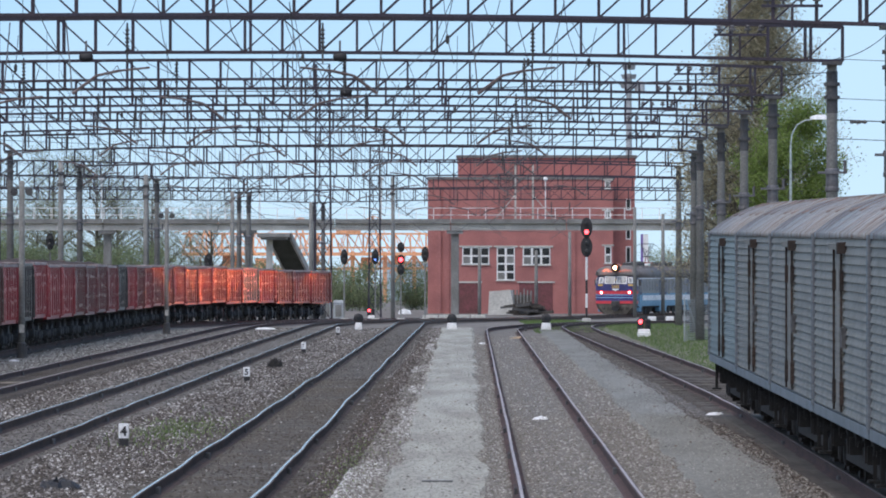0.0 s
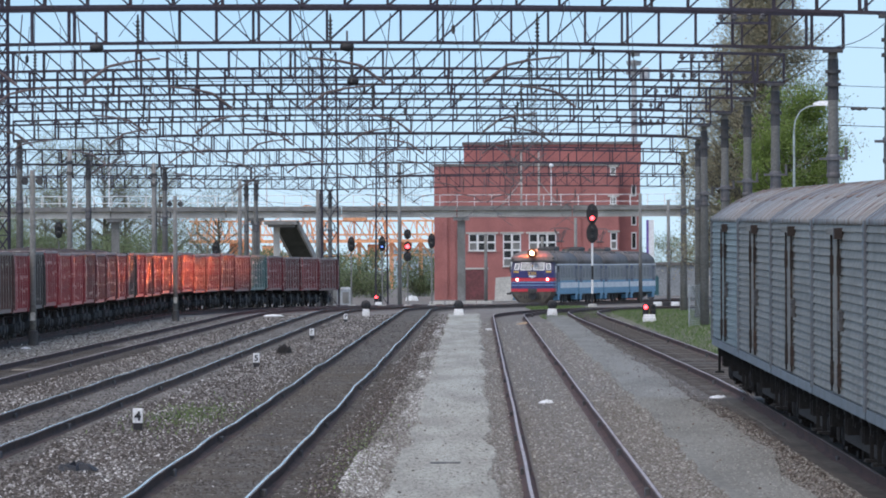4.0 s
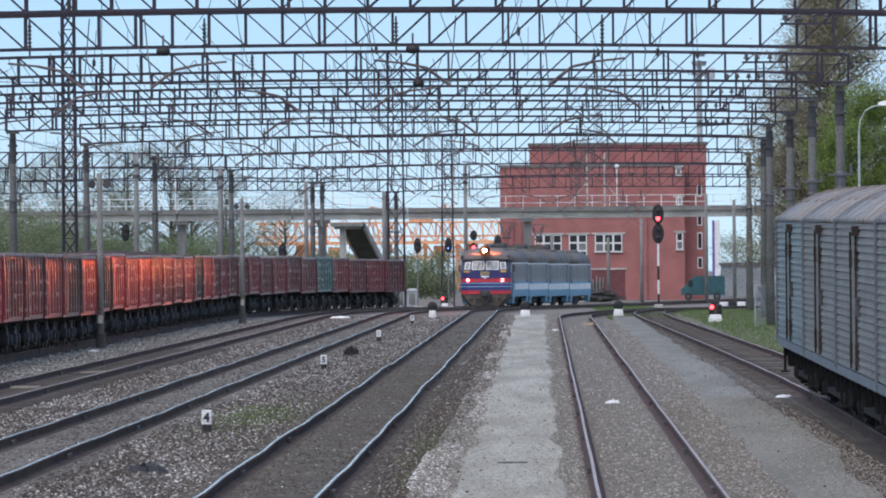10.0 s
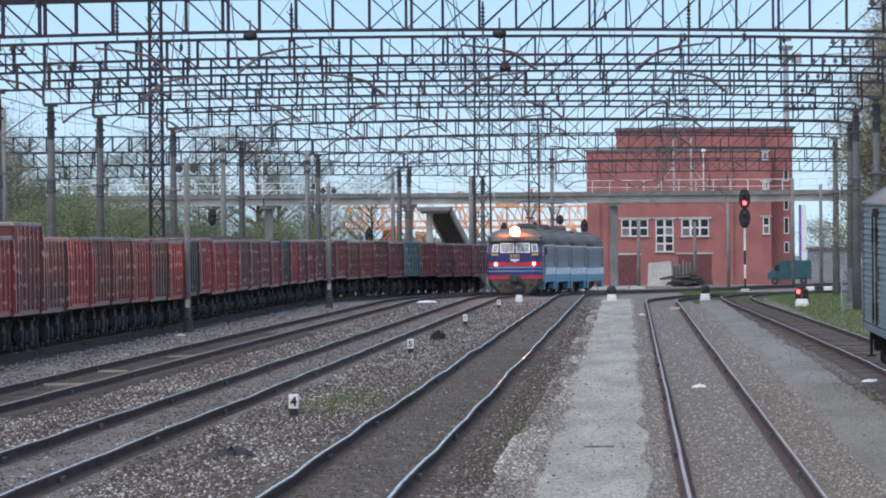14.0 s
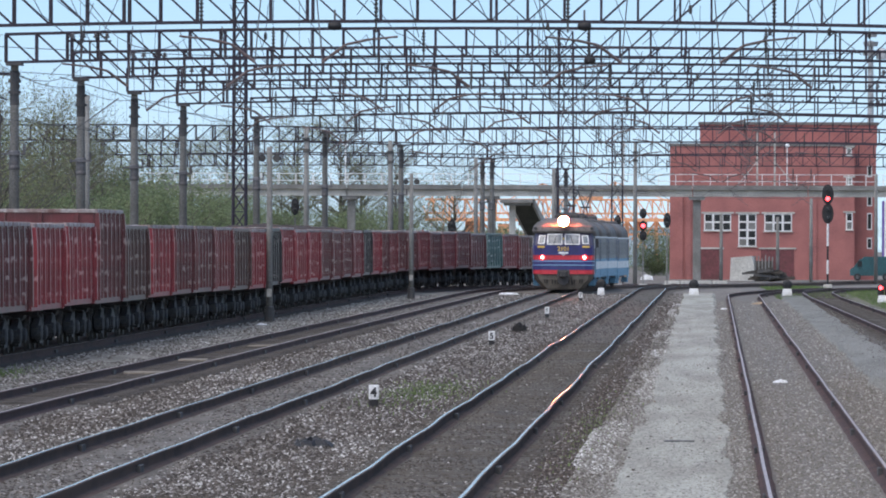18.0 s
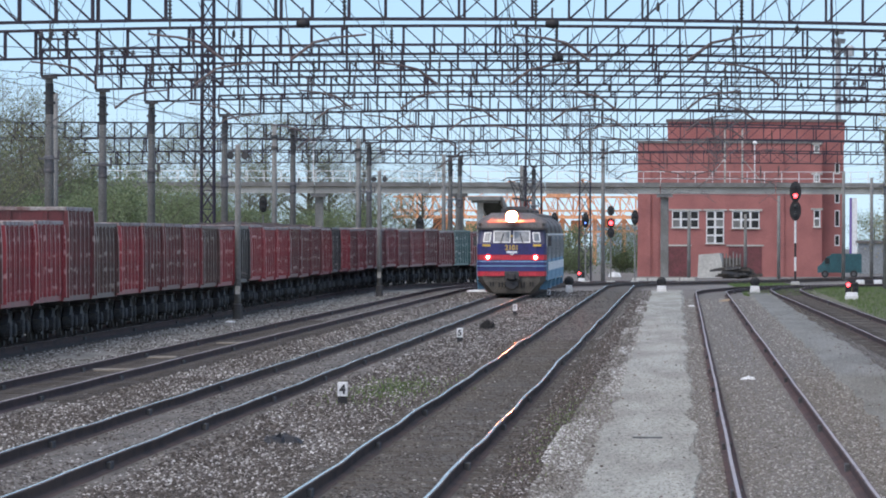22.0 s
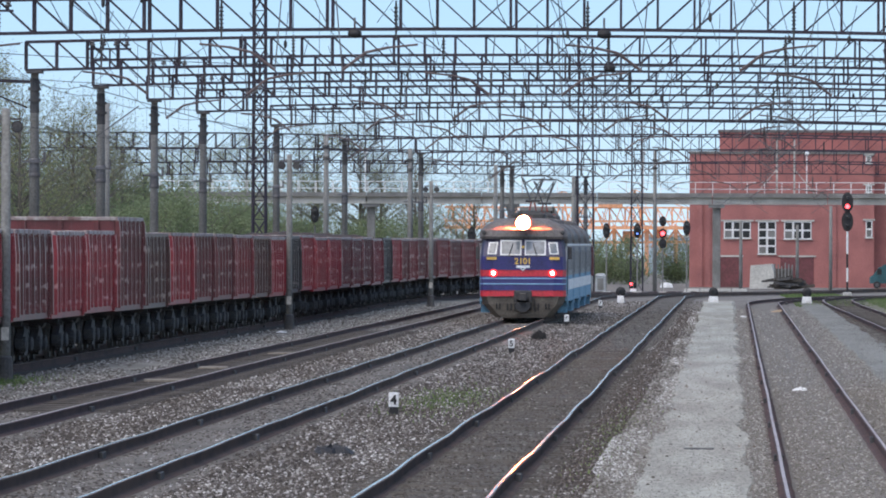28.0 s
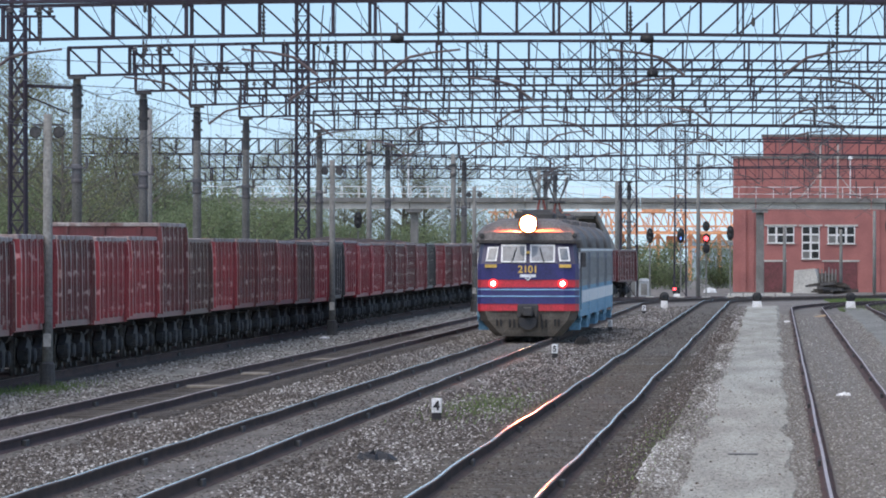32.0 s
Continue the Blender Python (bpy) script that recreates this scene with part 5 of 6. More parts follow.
def lattice_mast(x, y, z, w, label, arms=()):
    root = thing("lattice_mast", label, "mast", "lattice masts", "", (x, y, gz(y)))
    h = w / 2
    for a in (-h, h):
        for b in (-h, h):
            part("leg", Geo().bar((a, b, 0), (a * 0.75, b * 0.75, z), 0.09), TRUSS, root)
    n = int(z / (w * 1.4))
    for i in range(n):
        z0, z1 = z * i / n, z * (i + 1) / n
        k0, k1 = 1 - 0.25 * i / n, 1 - 0.25 * (i + 1) / n
        for d in (-1, 1):
            part("brace", Geo().bar((-h * k0, d * h * k0, z0), (h * k1, d * h * k1, z1), 0.045), TRUSS, root)
            part("brace", Geo().bar((h * k0, d * h * k0, z0), (-h * k1, d * h * k1, z1), 0.045), TRUSS, root)
        part("tie", Geo().bar((-h * k1, -h * k1, z1), (h * k1, -h * k1, z1), 0.045), TRUSS, root)
    for za, la in arms:
        part("arm", Geo().bar((0, 0, za), (la, 0, za - 0.1), 0.12).bar((0, 0, za - 0.25), (la * 0.8, 0, za - 1.0), 0.06), TRUSS, root)
        part("insulator", Geo().turn("z", [(za - 0.7, 0.06), (za - 0.5, 0.11), (za - 0.4, 0.06), (za - 0.25, 0.11), (za - 0.1, 0.05)], 10, (la * 0.95, 0, 0)), DARK, root)
    return root


lattice_mast(-21.5, 416, 24, 0.6, "tall dark steel lattice mast")
lattice_mast(-27.0, 326, 16, 0.6, "dark steel lattice mast with a cross arm", ((9.0, 2.3),))
lattice_mast(-11.2, 690, 19, 1.3, "tall steel lattice mast far down the yard")
lattice_mast(-8.1, 760, 14, 1.0, "steel lattice mast beside the bridge stairs")

k = 805 / 16500
for px in (-310, 180, 460, 675, 965):
    r = thing("bridge_lamp", "thin white lamp post on the footbridge", "lamp post", "footbridge lamps", "", ((px - 839) * k, 804, 7.5))
    part("post", Geo().bar((0, 0, 0), (0, 0, 3.55), 0.11, None, 8), WHITE, r)
    part("head", Geo().turn("z", [(3.5, 0.1), (3.6, 0.22), (3.75, 0.2), (3.82, 0.05)], 12), WHITE, r)

r = thing("street_lamp", "pale green-grey street lamp with a curved arm", "lamp post", "", "", (14.6, 430, 0))
LAMPG = mat("pale_lamp_paint", (0.4, 0.46, 0.46), 0.5, 0.2, None, 2, 0.4, 0, 12)
part("post", Geo().turn("z", [(0, 0.09), (9.0, 0.05)], 10), LAMPG, r)
arm = [(0.0, 9.0), (0.06, 9.5), (0.3, 9.95), (0.65, 10.15), (1.0, 10.2)]
g = Geo()
for a, b in zip(arm, arm[1:]):
    g.bar((a[0], 0, a[1]), (b[0], 0, b[1]), 0.07, None, 8)
part("arm", g, LAMPG, r)
part("head", Geo().loft([[(x, a * w, 10.2 + c * q) for a, c in ((-1, 0), (1, 0), (0.6, 1), (-0.6, 1))] for x, w, q in ((0.9, 0.08, 0.12), (1.2, 0.17, 0.22), (1.6, 0.17, 0.22), (1.75, 0.08, 0.08))]), WHITE, r, "white lamp head")

r = thing("floodlight_mast", "tall pale tubular floodlight mast far behind the building", "mast", "", "", (16.6, 1000, -0.6))
PALE_ST = mat("pale_galvanised", (0.42, 0.44, 0.46), 0.5, 0.4, None, 1, 0.4, 0, 6)
part("shaft", Geo().turn("z", [(0, 0.45), (25, 0.28)], 14), PALE_ST, r)
for i in range(3):
    part("platform", Geo().turn("z", [(23.4 + i, 0.8 - 0.1 * i), (23.9 + i, 0.95 - 0.1 * i)], 14), PALE_ST, r)
part("floodlight", Geo().box(0.6, 1.7, -0.4, 0.4, 23.0, 24.2, 0, 0.2), PALE_ST, r)


# ---- catenary ----
ARM = mat("brownish_tube_paint", (0.13, 0.1, 0.1), 0.7, 0, (0.08, 0.06, 0.06), 2, 0.5, 0, 12, 0.2)


def hanging():
    """Insulators and arms under a gantry; one thing for each track and gantry."""
    root = thing("catenary_support", "hanging insulator string with a bent registration arm", "catenary support", "catenary supports")
    s = Geo()
    rings = [(9.3, 0.02)]
    for i in range(6):
        z = 9.15 - i * 0.1
        rings += [(z, 0.03), (z - 0.03, 0.065), (z - 0.06, 0.03)]
    rings += [(8.3, 0.02)]
    part("insulator_string", s.turn("z", rings, 10), DARK, root)
    part("registration_arm", Geo().bar((-1.35, 0, 7.55), (-0.75, 0, 8.0), 0.085, None, 8).bar((-0.75, 0, 8.0), (-0.2, 0, 8.12), 0.075, None, 8).bar((-0.2, 0, 8.12), (0.55, 0, 8.2), 0.06, None, 8), ARM, root, "bent rusty tube arm")
    part("drop_rod", Geo().bar((-1.35, 0, 7.6), (-1.5, 0, 9.3), 0.03), STEEL, root)
    part("steady_arm", Geo().bar((-1.1, 0, 7.2), (0.15, 0, 6.3), 0.035), STEEL, root)
    return root


def wires():
    h0 = hanging()
    first_ = True
    for n_, key in enumerate("ABCDE"):
        f = TRACKS[key]
        spans = [175] + GANTRIES
        root = thing("overhead_line", "messenger and contact wire with droppers over a track", "overhead wire", "overhead lines")
        mpts, cpts = [], []
        for a, b in zip(spans, spans[1:]):
            pts = [a + (b - a) * i / 8 for i in range(9)]
            zz = [8.25 - 0.85 * (1 - (2 * (y - a) / (b - a) - 1) ** 2) for y in pts]
            st = 0.25 * (1 if GANTRIES.index(b) % 2 else -1)
            xs = [f(y) + st * (2 * (y - a) / (b - a) - 1) for y in pts]
            mpts += list(zip(xs, pts, zz))
            cpts += [(xs[0], a, 6.25), (xs[-1], b, 6.25)]
            for i in range(1, 8):
                d = Geo().bar((xs[i], pts[i], 6.25), (xs[i], pts[i], zz[i]), 0.009)
                part("dropper", d, DARK, root) if a < 540 else None
        part("messenger_wire", Geo().tube(mpts, 0.02), DARK, root)
        part("contact_wire", Geo().tube(cpts, 0.02), DARK, root)
        for g_, y in enumerate(GANTRIES):
            x = f(y)
            if x > XR - 1:
                continue
            m = pose(x, y - 0.1, gz(y), 0, 0, 180 if (g_ + n_) % 2 else 0)
            if first_:
                h0.matrix_basis, first_ = m, False
            else:
                copy_thing(h0, m)
    for side, z in ((XL, 8.9), (XR + 0.02, 9.3), (XL, 7.5)):
        r = thing("feeder_cable", "black feeder cable slung along the masts", "cable", "feeder cables")
        spans = [170] + GANTRIES
        pts = []
        for a, b in zip(spans, spans[1:]):
            for i in range(7):
                y = a + (b - a) * i / 7
                pts.append((side + shift(y), y, z - 0.2 * (1 - (2 * (y - a) / (b - a) - 1) ** 2)))
        part("cable", Geo().tube(pts, 0.025), BLACK, r)
    for y in (267.2, 320.2, 387.2):
        r = thing("cross_span_wire", "thin wire slung across the yard", "cable", "cross wires")
        pts = [(XL + 0.15 + (XR - XL - 0.3) * i / 16, y, 8.9 - 0.55 * (1 - (i / 8 - 1) ** 2)) for i in range(17)]
        part("wire", Geo().tube(pts, 0.022), BLACK, r)


wires()
r = thing("branch_wires", "thin black wires leading off from a gantry mast", "cable", "branch wires beside the siding")
for z, w in ((9.28, 0.018), (8.15, 0.018), (7.54, 0.03), (7.0, 0.022)):
    pts = [(10.3 + 18 * i / 12, 267 - 3 * i / 12, z + 0.12 * i / 12 - 0.25 * (1 - (i / 6 - 1) ** 2)) for i in range(13)]
    part("wire", Geo().tube(pts, w), BLACK, r)
for x in (11.0, 11.9):
    part("insulator", Geo().turn("x", [(-0.25, 0.02), (-0.2, 0.06), (-0.1, 0.035), (0, 0.065), (0.1, 0.035), (0.2, 0.06), (0.25, 0.02)], 10, (x, 266.85, 7.47)), DARK, r)
rack = thing("insulator_rack", "steel cross arm with a row of pin insulators", "insulator rack", "insulator racks on the gantries")
part("arm", Geo().box(-0.75, 0.75, -0.04, 0.04, 0.0, 0.07), TRUSS, rack)
for x in (-0.6, -0.22, 0.22, 0.6):
    part("pin_insulator", Geo().turn("z", [(0.07, 0.03), (0.14, 0.03), (0.16, 0.1), (0.21, 0.1), (0.23, 0.05), (0.27, 0.08), (0.31, 0.04)], 10, (x, 0, 0)), STEEL, rack)
part("bracket", Geo().box(-0.03, 0.03, -0.03, 0.05, -0.6, 0.02), TRUSS, rack)
for x, y in ((-3.84, 267), (-11.1, 267), (-4.4, 320)):
    r = thing("section_insulator", "black bulky insulator hung under the gantry", "insulator", "section insulators", "", (x, y - 0.4, zb(x)))
    smooth(part("body", Geo().turn("x", [(-0.2, 0.05), (-0.16, 0.11), (0.0, 0.14), (0.16, 0.11), (0.2, 0.05)], 14, (0, 0, -0.17)), BLACK, r))
    part("shackle", Geo().bar((0, 0, -0.05), (0, 0, 0.3), 0.06), STEEL, r)
rack.matrix_basis = pose(7.8, GANTRIES[0] - 0.44, zb(7.8) + 0.35)
for y in GANTRIES[1:7]:
    for x in (7.6, -21.8):
        copy_thing(rack, pose(x + shift(y), y - 0.44, zb(x) + 0.6))


hang = random.Random(21)
for y in (229, 267, 320, 354):
    r = thing("hanger_wire_set", "thin slack hanger wires with small beads on the gantry", "hanger wire", "hanger wires of the gantries", "", (0, y, 0))
    for i in range(15):
        x = XL + 4 + hang.random() * 26
        d, dy, up = hang.uniform(-1.6, 1.6), hang.uniform(-0.4, 9), hang.uniform(0.4, 1.6)
        a, b = Vector((x, 0, zb(x) + up)), Vector((x + d, dy, zb(x) - hang.uniform(0.5, 1.6)))
        c = a.lerp(b, 0.5) - Vector((0.1 * d, 0, 0.25))
        w = part("hanger_wire", Geo().bar(a, c, 0.016).bar(c, b, 0.016), BLACK, r)
        if i % 3 == 0:
            part("bead", Geo().turn("z", [(-0.12, 0.02), (-0.06, 0.05), (0.06, 0.05), (0.12, 0.02)], 8, tuple(c)), DARK, w)


# ---- signals ----
def signal(x, y, z, lit=None, low=False, striped=True, second=False, label="", small=False):
    z -= gz(y)
    root = thing("railway_signal", label or "black railway signal on a slim mast", "railway signal", "signals of the yard", "", (x, y, gz(y)))
    n = 6 if striped else 1
    for i in range(n):
        a, b = (z - 0.9) * i / n, (z - 0.9) * (i + 1) / n
        part("mast", Geo().bar((0, 0, a), (0, 0, b), 0.16 if striped else 0.11, None, 10), (WHITE if i % 2 or i > 2 else BLACK) if striped else CONC, root)
    if small:
        for zc, on in ((z + 0.12, False), (z - 0.75, True), (z - 1.45, False)):
            hd = part("head", Geo().prism([(0.26 * math.cos(math.pi * i / 9), zc + 0.36 * math.sin(math.pi * i / 9)) for i in range(18)], -0.08, -0.03), BLACK, root, "black oval backboard")
            part("hood", Geo().turn("y", [(-0.3, 0.14), (-0.08, 0.13)], 14, (0, 0, zc)), BLACK, hd)
            part("lens", Geo().turn("y", [(-0.32, 0.15 if on else 0.08), (-0.301, 0.15 if on else 0.1)], 16, (0, 0, zc)), lit if on else GLASS, hd, "lit lens" if on else "")
    heads = [] if small else [z - 0.2] + ([z - 1.55] if second else [])
    for j, zc in enumerate(heads):
        oval = [((0.42 if second else 0.27) * math.cos(2 * math.pi * i / 20), zc + (0.72 if second else 0.55) * math.sin(2 * math.pi * i / 20)) for i in range(20)]
        hd = part("head", Geo().prism(oval, -0.08, -0.03), BLACK, root, "black oval backboard")
        for k_, dz in enumerate((0.3, -0.3) if second else (0.2, -0.2)):
            on = lit and j == 0 and k_ == 1
            size = 0.06 if lit is BLUE_L else 0.15
            h = part("hood", Geo().turn("y", [(-0.34, 0.14), (-0.08, 0.13)], 14, (0, 0, zc + dz)), BLACK, hd)
            part("lens", Geo().turn("y", [(-0.36, size if on else 0.08), (-0.341, size if on else 0.11)], 16, (0, 0, zc + dz)), lit if on else GLASS, hd, "lit lens" if on else "")
    part("foot", Geo().box(-0.3, 0.3, -0.3, 0.3, -0.2, 0.25, 0, 0.04), CONC_L, root)
    return root


signal(7.9, 655, 6.45, RED_L, second=True, label="tall two-headed signal showing red on a black-and-white mast")
signal(-5.15, 655, 4.75, RED_L, striped=False, second=True, label="signal showing red on a concrete mast", small=True)
for x, y, z, lit in ((-7.0, 660, 4.4, BLUE_L), (-9.2, 660, 4.4, None), (-3.5, 665, 4.6, None), (-27.3, 600, 5.3, None), (-17.4, 610, 4.0, None)):
    signal(x, y, z, lit, striped=False, label="dark railway signal on a thin pale mast" if not lit else "railway signal showing a small blue light")


def dwarf(x, y, lit, label, w=0.27):
    root = thing("dwarf_signal", label, "dwarf signal", "dwarf signals", "", (x, y, gz(y)))
    part("base", Geo().box(-w, w, -0.25, 0.25, -0.05, 0.26, 0, 0.03).box(-w * 0.9, w * 0.9, -0.2, 0.2, 0.22, 0.4, 0, 0.03), WHITE, root, "white-painted concrete base")
    if not lit:
        h = part("head", Geo().turn("y", [(-0.2, 0.16), (-0.12, 0.27), (0.1, 0.25), (0.2, 0.12)], 16, (0, 0, 0.62)).box(-0.2, 0.2, -0.1, 0.1, 0.74, 0.84, 0, 0.03), BLACK, root, "black rounded lamp head")
        part("lens", Geo().turn("y", [(-0.22, 0.09), (-0.19, 0.11)], 14, (0, 0, 0.62)), GLASS, h)
        return root
    for i, a in enumerate((-0.17, 0.17)):
        b = part("head", Geo().box(a - 0.15, a + 0.15, -0.12, 0.15, 0.36, 0.9, 0, 0.05), BLACK, root)
        for j, z in enumerate((0.5, 0.76)):
            on = lit and i == 0 and j == 1
            part("lens", Geo().turn("y", [(-0.17, 0.1 if on else 0.07), (-0.12, 0.1 if on else 0.09)], 14, (a, 0, z)), lit if on else GLASS, b)
    return root


dwarf(8.2, 450, RED_L, "low twin signal on a white base showing red", 0.32)
dwarf(-1.2, 505, None, "low dark signal on a white concrete base")
dwarf(3.9, 505, None, "low dark signal on a white concrete base, tilted")
dwarf(-6.3, 508, None, "low signal with a rusty top on a white base", 0.2)
dwarf(-7.6, 690, RED_L, "low signal showing red far down the tracks")


# ---- distance markers and litter ----
def marker(x, y, digit):
    root = thing("distance_marker", "short black post with a white plate numbered " + digit, "marker post", "numbered distance markers", "", (x, y, 0))
    part("post", Geo().box(-0.085, 0.085, -0.06, 0.06, -0.1, 0.2, 0, 0.01), BLACK, root)
    plate = part("plate", Geo().box(-0.092, 0.092, -0.075, 0.055, 0.15, 0.42, 0, 0.012), WHITE, root, "white plate")
    fc = bpy.data.curves.new("digit", "FONT")
    fc.body, fc.size, fc.extrude, fc.align_x, fc.offset = digit, 0.24, 0.003, "CENTER", 0.008
    ob = new("digit", fc)
    bpy.context.view_layer.update()
    me = bpy.data.meshes.new_from_object(ob.evaluated_get(bpy.context.evaluated_depsgraph_get()))
    bpy.data.objects.remove(ob)
    me.materials.append(BLACK)
    part("digit", me, BLACK, plate, "black digit " + digit, pose(0, -0.08, 0.2, 90, 0, 0))


marker(-6.39, 170, "4")
marker(-6.59, 270, "5")
marker(-6.68, 365, "6")
marker(-6.75, 462, "7")


BOARD = mat("weathered_board", (0.27, 0.235, 0.19), 0.95, 0, (0.18, 0.155, 0.125), 2, 0.5, 0.2, 14, 0.15)
TAN = mat("tan_sand", (0.4, 0.3, 0.2), 0.95, 0, None, 2, 0.4, 0, 12)


def lump(name, label, cat, x, y, z, w, h, m, d=0.2, seed=1.0):
    g = Geo()
    n = 20
    rows = []
    for j in range(5):
        r = math.cos(j / 4 * 1.45)
        rows.append([(x + w * r * math.cos(2 * math.pi * i / n) * (1 + 0.8 * noise.noise((i * 0.9, j, seed))), y + d * r * math.sin(2 * math.pi * i / n), z - 0.03 + h * math.sin(j / 4 * 1.45) * (1 + 1.1 * noise.noise((i, j * 1.3, seed)))) for i in range(n)])
    g.loft(rows)
    return tagged(new(name, g.mesh(name, m)), label, cat)


lump("plastic_bag", "crumpled white plastic bag between the rails", "litter", 1.42, 200, 0.03, 0.17, 0.08, WHITE, 0.25, 2)
lump("dark_clod", "dark clod of rags on the ballast", "debris", -6.62, 310, 0.0, 0.27, 0.3, NEAR_BLACK, 0.3, 3)
lump("rubbish_clump", "black torn rubbish on the ballast", "debris", -6.1, 137, 0.0, 0.33, 0.16, BLACK, 0.4, 4)
lump("plastic_bag", "pale plastic scrap on the ballast", "litter", -18.0 + 1.8, 328, 0.0, 0.25, 0.1, WHITE, 0.3, 5)
lump("paper_scrap", "scrap of white paper beside the rail", "litter", 0.35, 405, 0.05, 0.15, 0.07, WHITE, 0.2, 6)
lump("paper_scrap", "scrap of pale plastic beside the track", "litter", 5.35, 207, 0.03, 0.2, 0.06, WHITE, 0.3, 7)
lump("stone", "pale round stone on the ballast", "stone", -9.9, 113, 0.0, 0.05, 0.09, CONC_L, 0.06, 8)
lump("sand_patch", "small heap of tan sand by the points", "sand", 2.1, 440, 0.0, 0.45, 0.12, TAN, 0.5, 10)
# plain white lump stands for a lit lamp, its brightness only paint
lump("lamp_cover", "white lump in place of a lit lamp by the far tracks", "debris", -5.2, 700, 0.0, 0.5, 0.35, WHITE, 0.3, 11)
lump("board", "pale flat board beside the rails", "debris", -11.2, 500, 0.1, 0.55, 0.1, WHITE, 0.4, 9)
for x, y, w, l, rz in ((-13.05, 209, 0.5, 1.1, 4), (-12.7, 262, 0.55, 0.9, -6), (-13.2, 231, 0.35, 1.4, 2)):
    r = tagged(new("worn_board", Geo().box(-w, w, -l, l, -0.02, 0.05, 0, 0.01).mesh("worn_board", BOARD)), "pale worn board lying between rusty rails", "board", "boards between the rails")
    r.matrix_basis = pose(x, y, 0.03, 0, 0, rz)
r = thing("path_grate", "dark narrow grate set in the path", "grate", "", "", (-0.55, 139, 0.062))
part("frame", Geo().box(-0.23, 0.23, -0.35, 0.35, -0.02, 0.012), DARK, r)


# ---- behind the tracks ----
def clutter():
    r = thing("concrete_block", "big pale broken concrete block before the brick building", "concrete block", "", "", (1.2, 800, -0.55))
    part("block", Geo().loft([[(0, 0, 0), (2.35, 0, 0), (2.35, 1.5, 0), (0, 1.5, 0)], [(0.1, 0.1, 2.0), (1.9, 0.1, 2.15), (2.1, 1.4, 2.1), (0.1, 1.4, 1.95)]]), CONC_L, r)
    r = thing("sleeper_pile", "untidy pile of dark old sleepers and scrap", "pile", "", "", (4.2, 792, -0.55))
    heap = random.Random(5)
    for i in range(22):
        x, up = heap.gauss(0.2, 0.8), heap.random()
        z = 0.15 + 0.9 * up * math.exp(-(x + 0.2) ** 2 / 1.5)
        d, e = heap.uniform(0.5, 1.2), heap.uniform(-0.2, 0.3)
        part("old_sleeper", Geo().bar((x - d, heap.uniform(-1, 1), z - e * 0.5), (x + d, heap.uniform(-1, 1), z + e * 0.7), heap.uniform(0.12, 0.24)), WOOD if i % 3 else DARK, r)
    part("crate", Geo().box(-0.9, 0.7, -0.2, 0.9, 0.0, 1.75, 0, 0.05), WOOD, r, "dark weathered crate in the pile")
    for i in range(6):
        part("stake", Geo().bar((-0.8 + 0.28 * i, -0.25, 0.8), (-0.85 + 0.3 * i, -0.2, heap.uniform(1.8, 2.3)), 0.09), CONC, r)
    VANP = mat("teal_van_paint", (0.02, 0.085, 0.1), 0.4, 0, None, 1, 0.4, 0, 8)
    r = thing("van", "teal delivery van parked beside the building", "van", "", "", (12.0, 824, -0.62))
    part("body", Geo().loft([[(x, -0.95, 0.45), (x, 0.95, 0.45), (x, 0.9, z), (x, -0.9, z)] for x, z in ((1.0, 2.0), (1.2, 2.15), (3.7, 2.15), (3.8, 2.0))]), VANP, r)
    part("cab", Geo().loft([[(x, -0.9, 0.45), (x, 0.9, 0.45), (x, 0.8, z), (x, -0.8, z)] for x, z in ((-0.1, 1.0), (0.25, 1.25), (0.75, 1.9), (1.0, 1.95))]), VANP, r)
    part("side_window", Geo().box(0.55, 0.95, -0.93, -0.85, 1.25, 1.75), GLASS, r)
    for x in (0.55, 3.1):
        w = part("wheel", Geo().turn("y", [(-0.98, 0.33), (-0.75, 0.33)], 16, (x, 0, 0.33)), BLACK, r)
        part("rim", Geo().turn("y", [(-0.99, 0.17), (-0.97, 0.17)], 12, (x, 0, 0.33)), STEEL, w)
    for i in range(5):
        b = tagged(new("kerb_block", Geo().box(-0.3, 0.3, -0.15, 0.15, -0.1, 0.32, 0, 0.03).mesh("kerb_block", WHITE if i % 2 else BLACK)), "painted kerb block beside the tracks", "kerb block", "kerb blocks")
        b.matrix_basis = Matrix.Translation((12.6 + 0.66 * i, 695, gz(695)))
    for i in range(4):
        b = tagged(new("kerb_stone", Geo().box(-0.6, 0.6, -0.15, 0.15, -0.1, 0.3, 0, 0.04).mesh("kerb_stone", CONC_L)), "long pale concrete kerb before the building", "kerb", "kerbs")
        b.matrix_basis = Matrix.Translation((-3.5 + 1.28 * i, 742 + i, gz(742)))
    SHED = mat("grey_shed_wall", (0.25, 0.27, 0.28), 0.8, 0, (0.19, 0.2, 0.21), 0.6, 0.5, 0, 6)
    r = thing("shed", "low grey shed behind the tracks", "shed", "", "", (19.2, 900, -0.6))
    part("wall_shell", Geo().box(-2.2, 5.0, 0, 6, 0, 3.0), SHED, r)
    part("roof", Geo().box(-2.4, 5.2, -0.2, 6.2, 3.003, 3.25), ROOF_T, r)
    part("door", Geo().box(2.1, 3.0, -0.05, 0.05, 0, 2.0), CONC_L, r)
    PURPLE = mat("purple_sign_paint", (0.16, 0.1, 0.35), 0.5, 0, None, 2, 0.3, 0, 8)
    r = thing("advert_pylon", "tall white and purple sign pylon", "sign", "", "", (17.4, 960, -0.6))
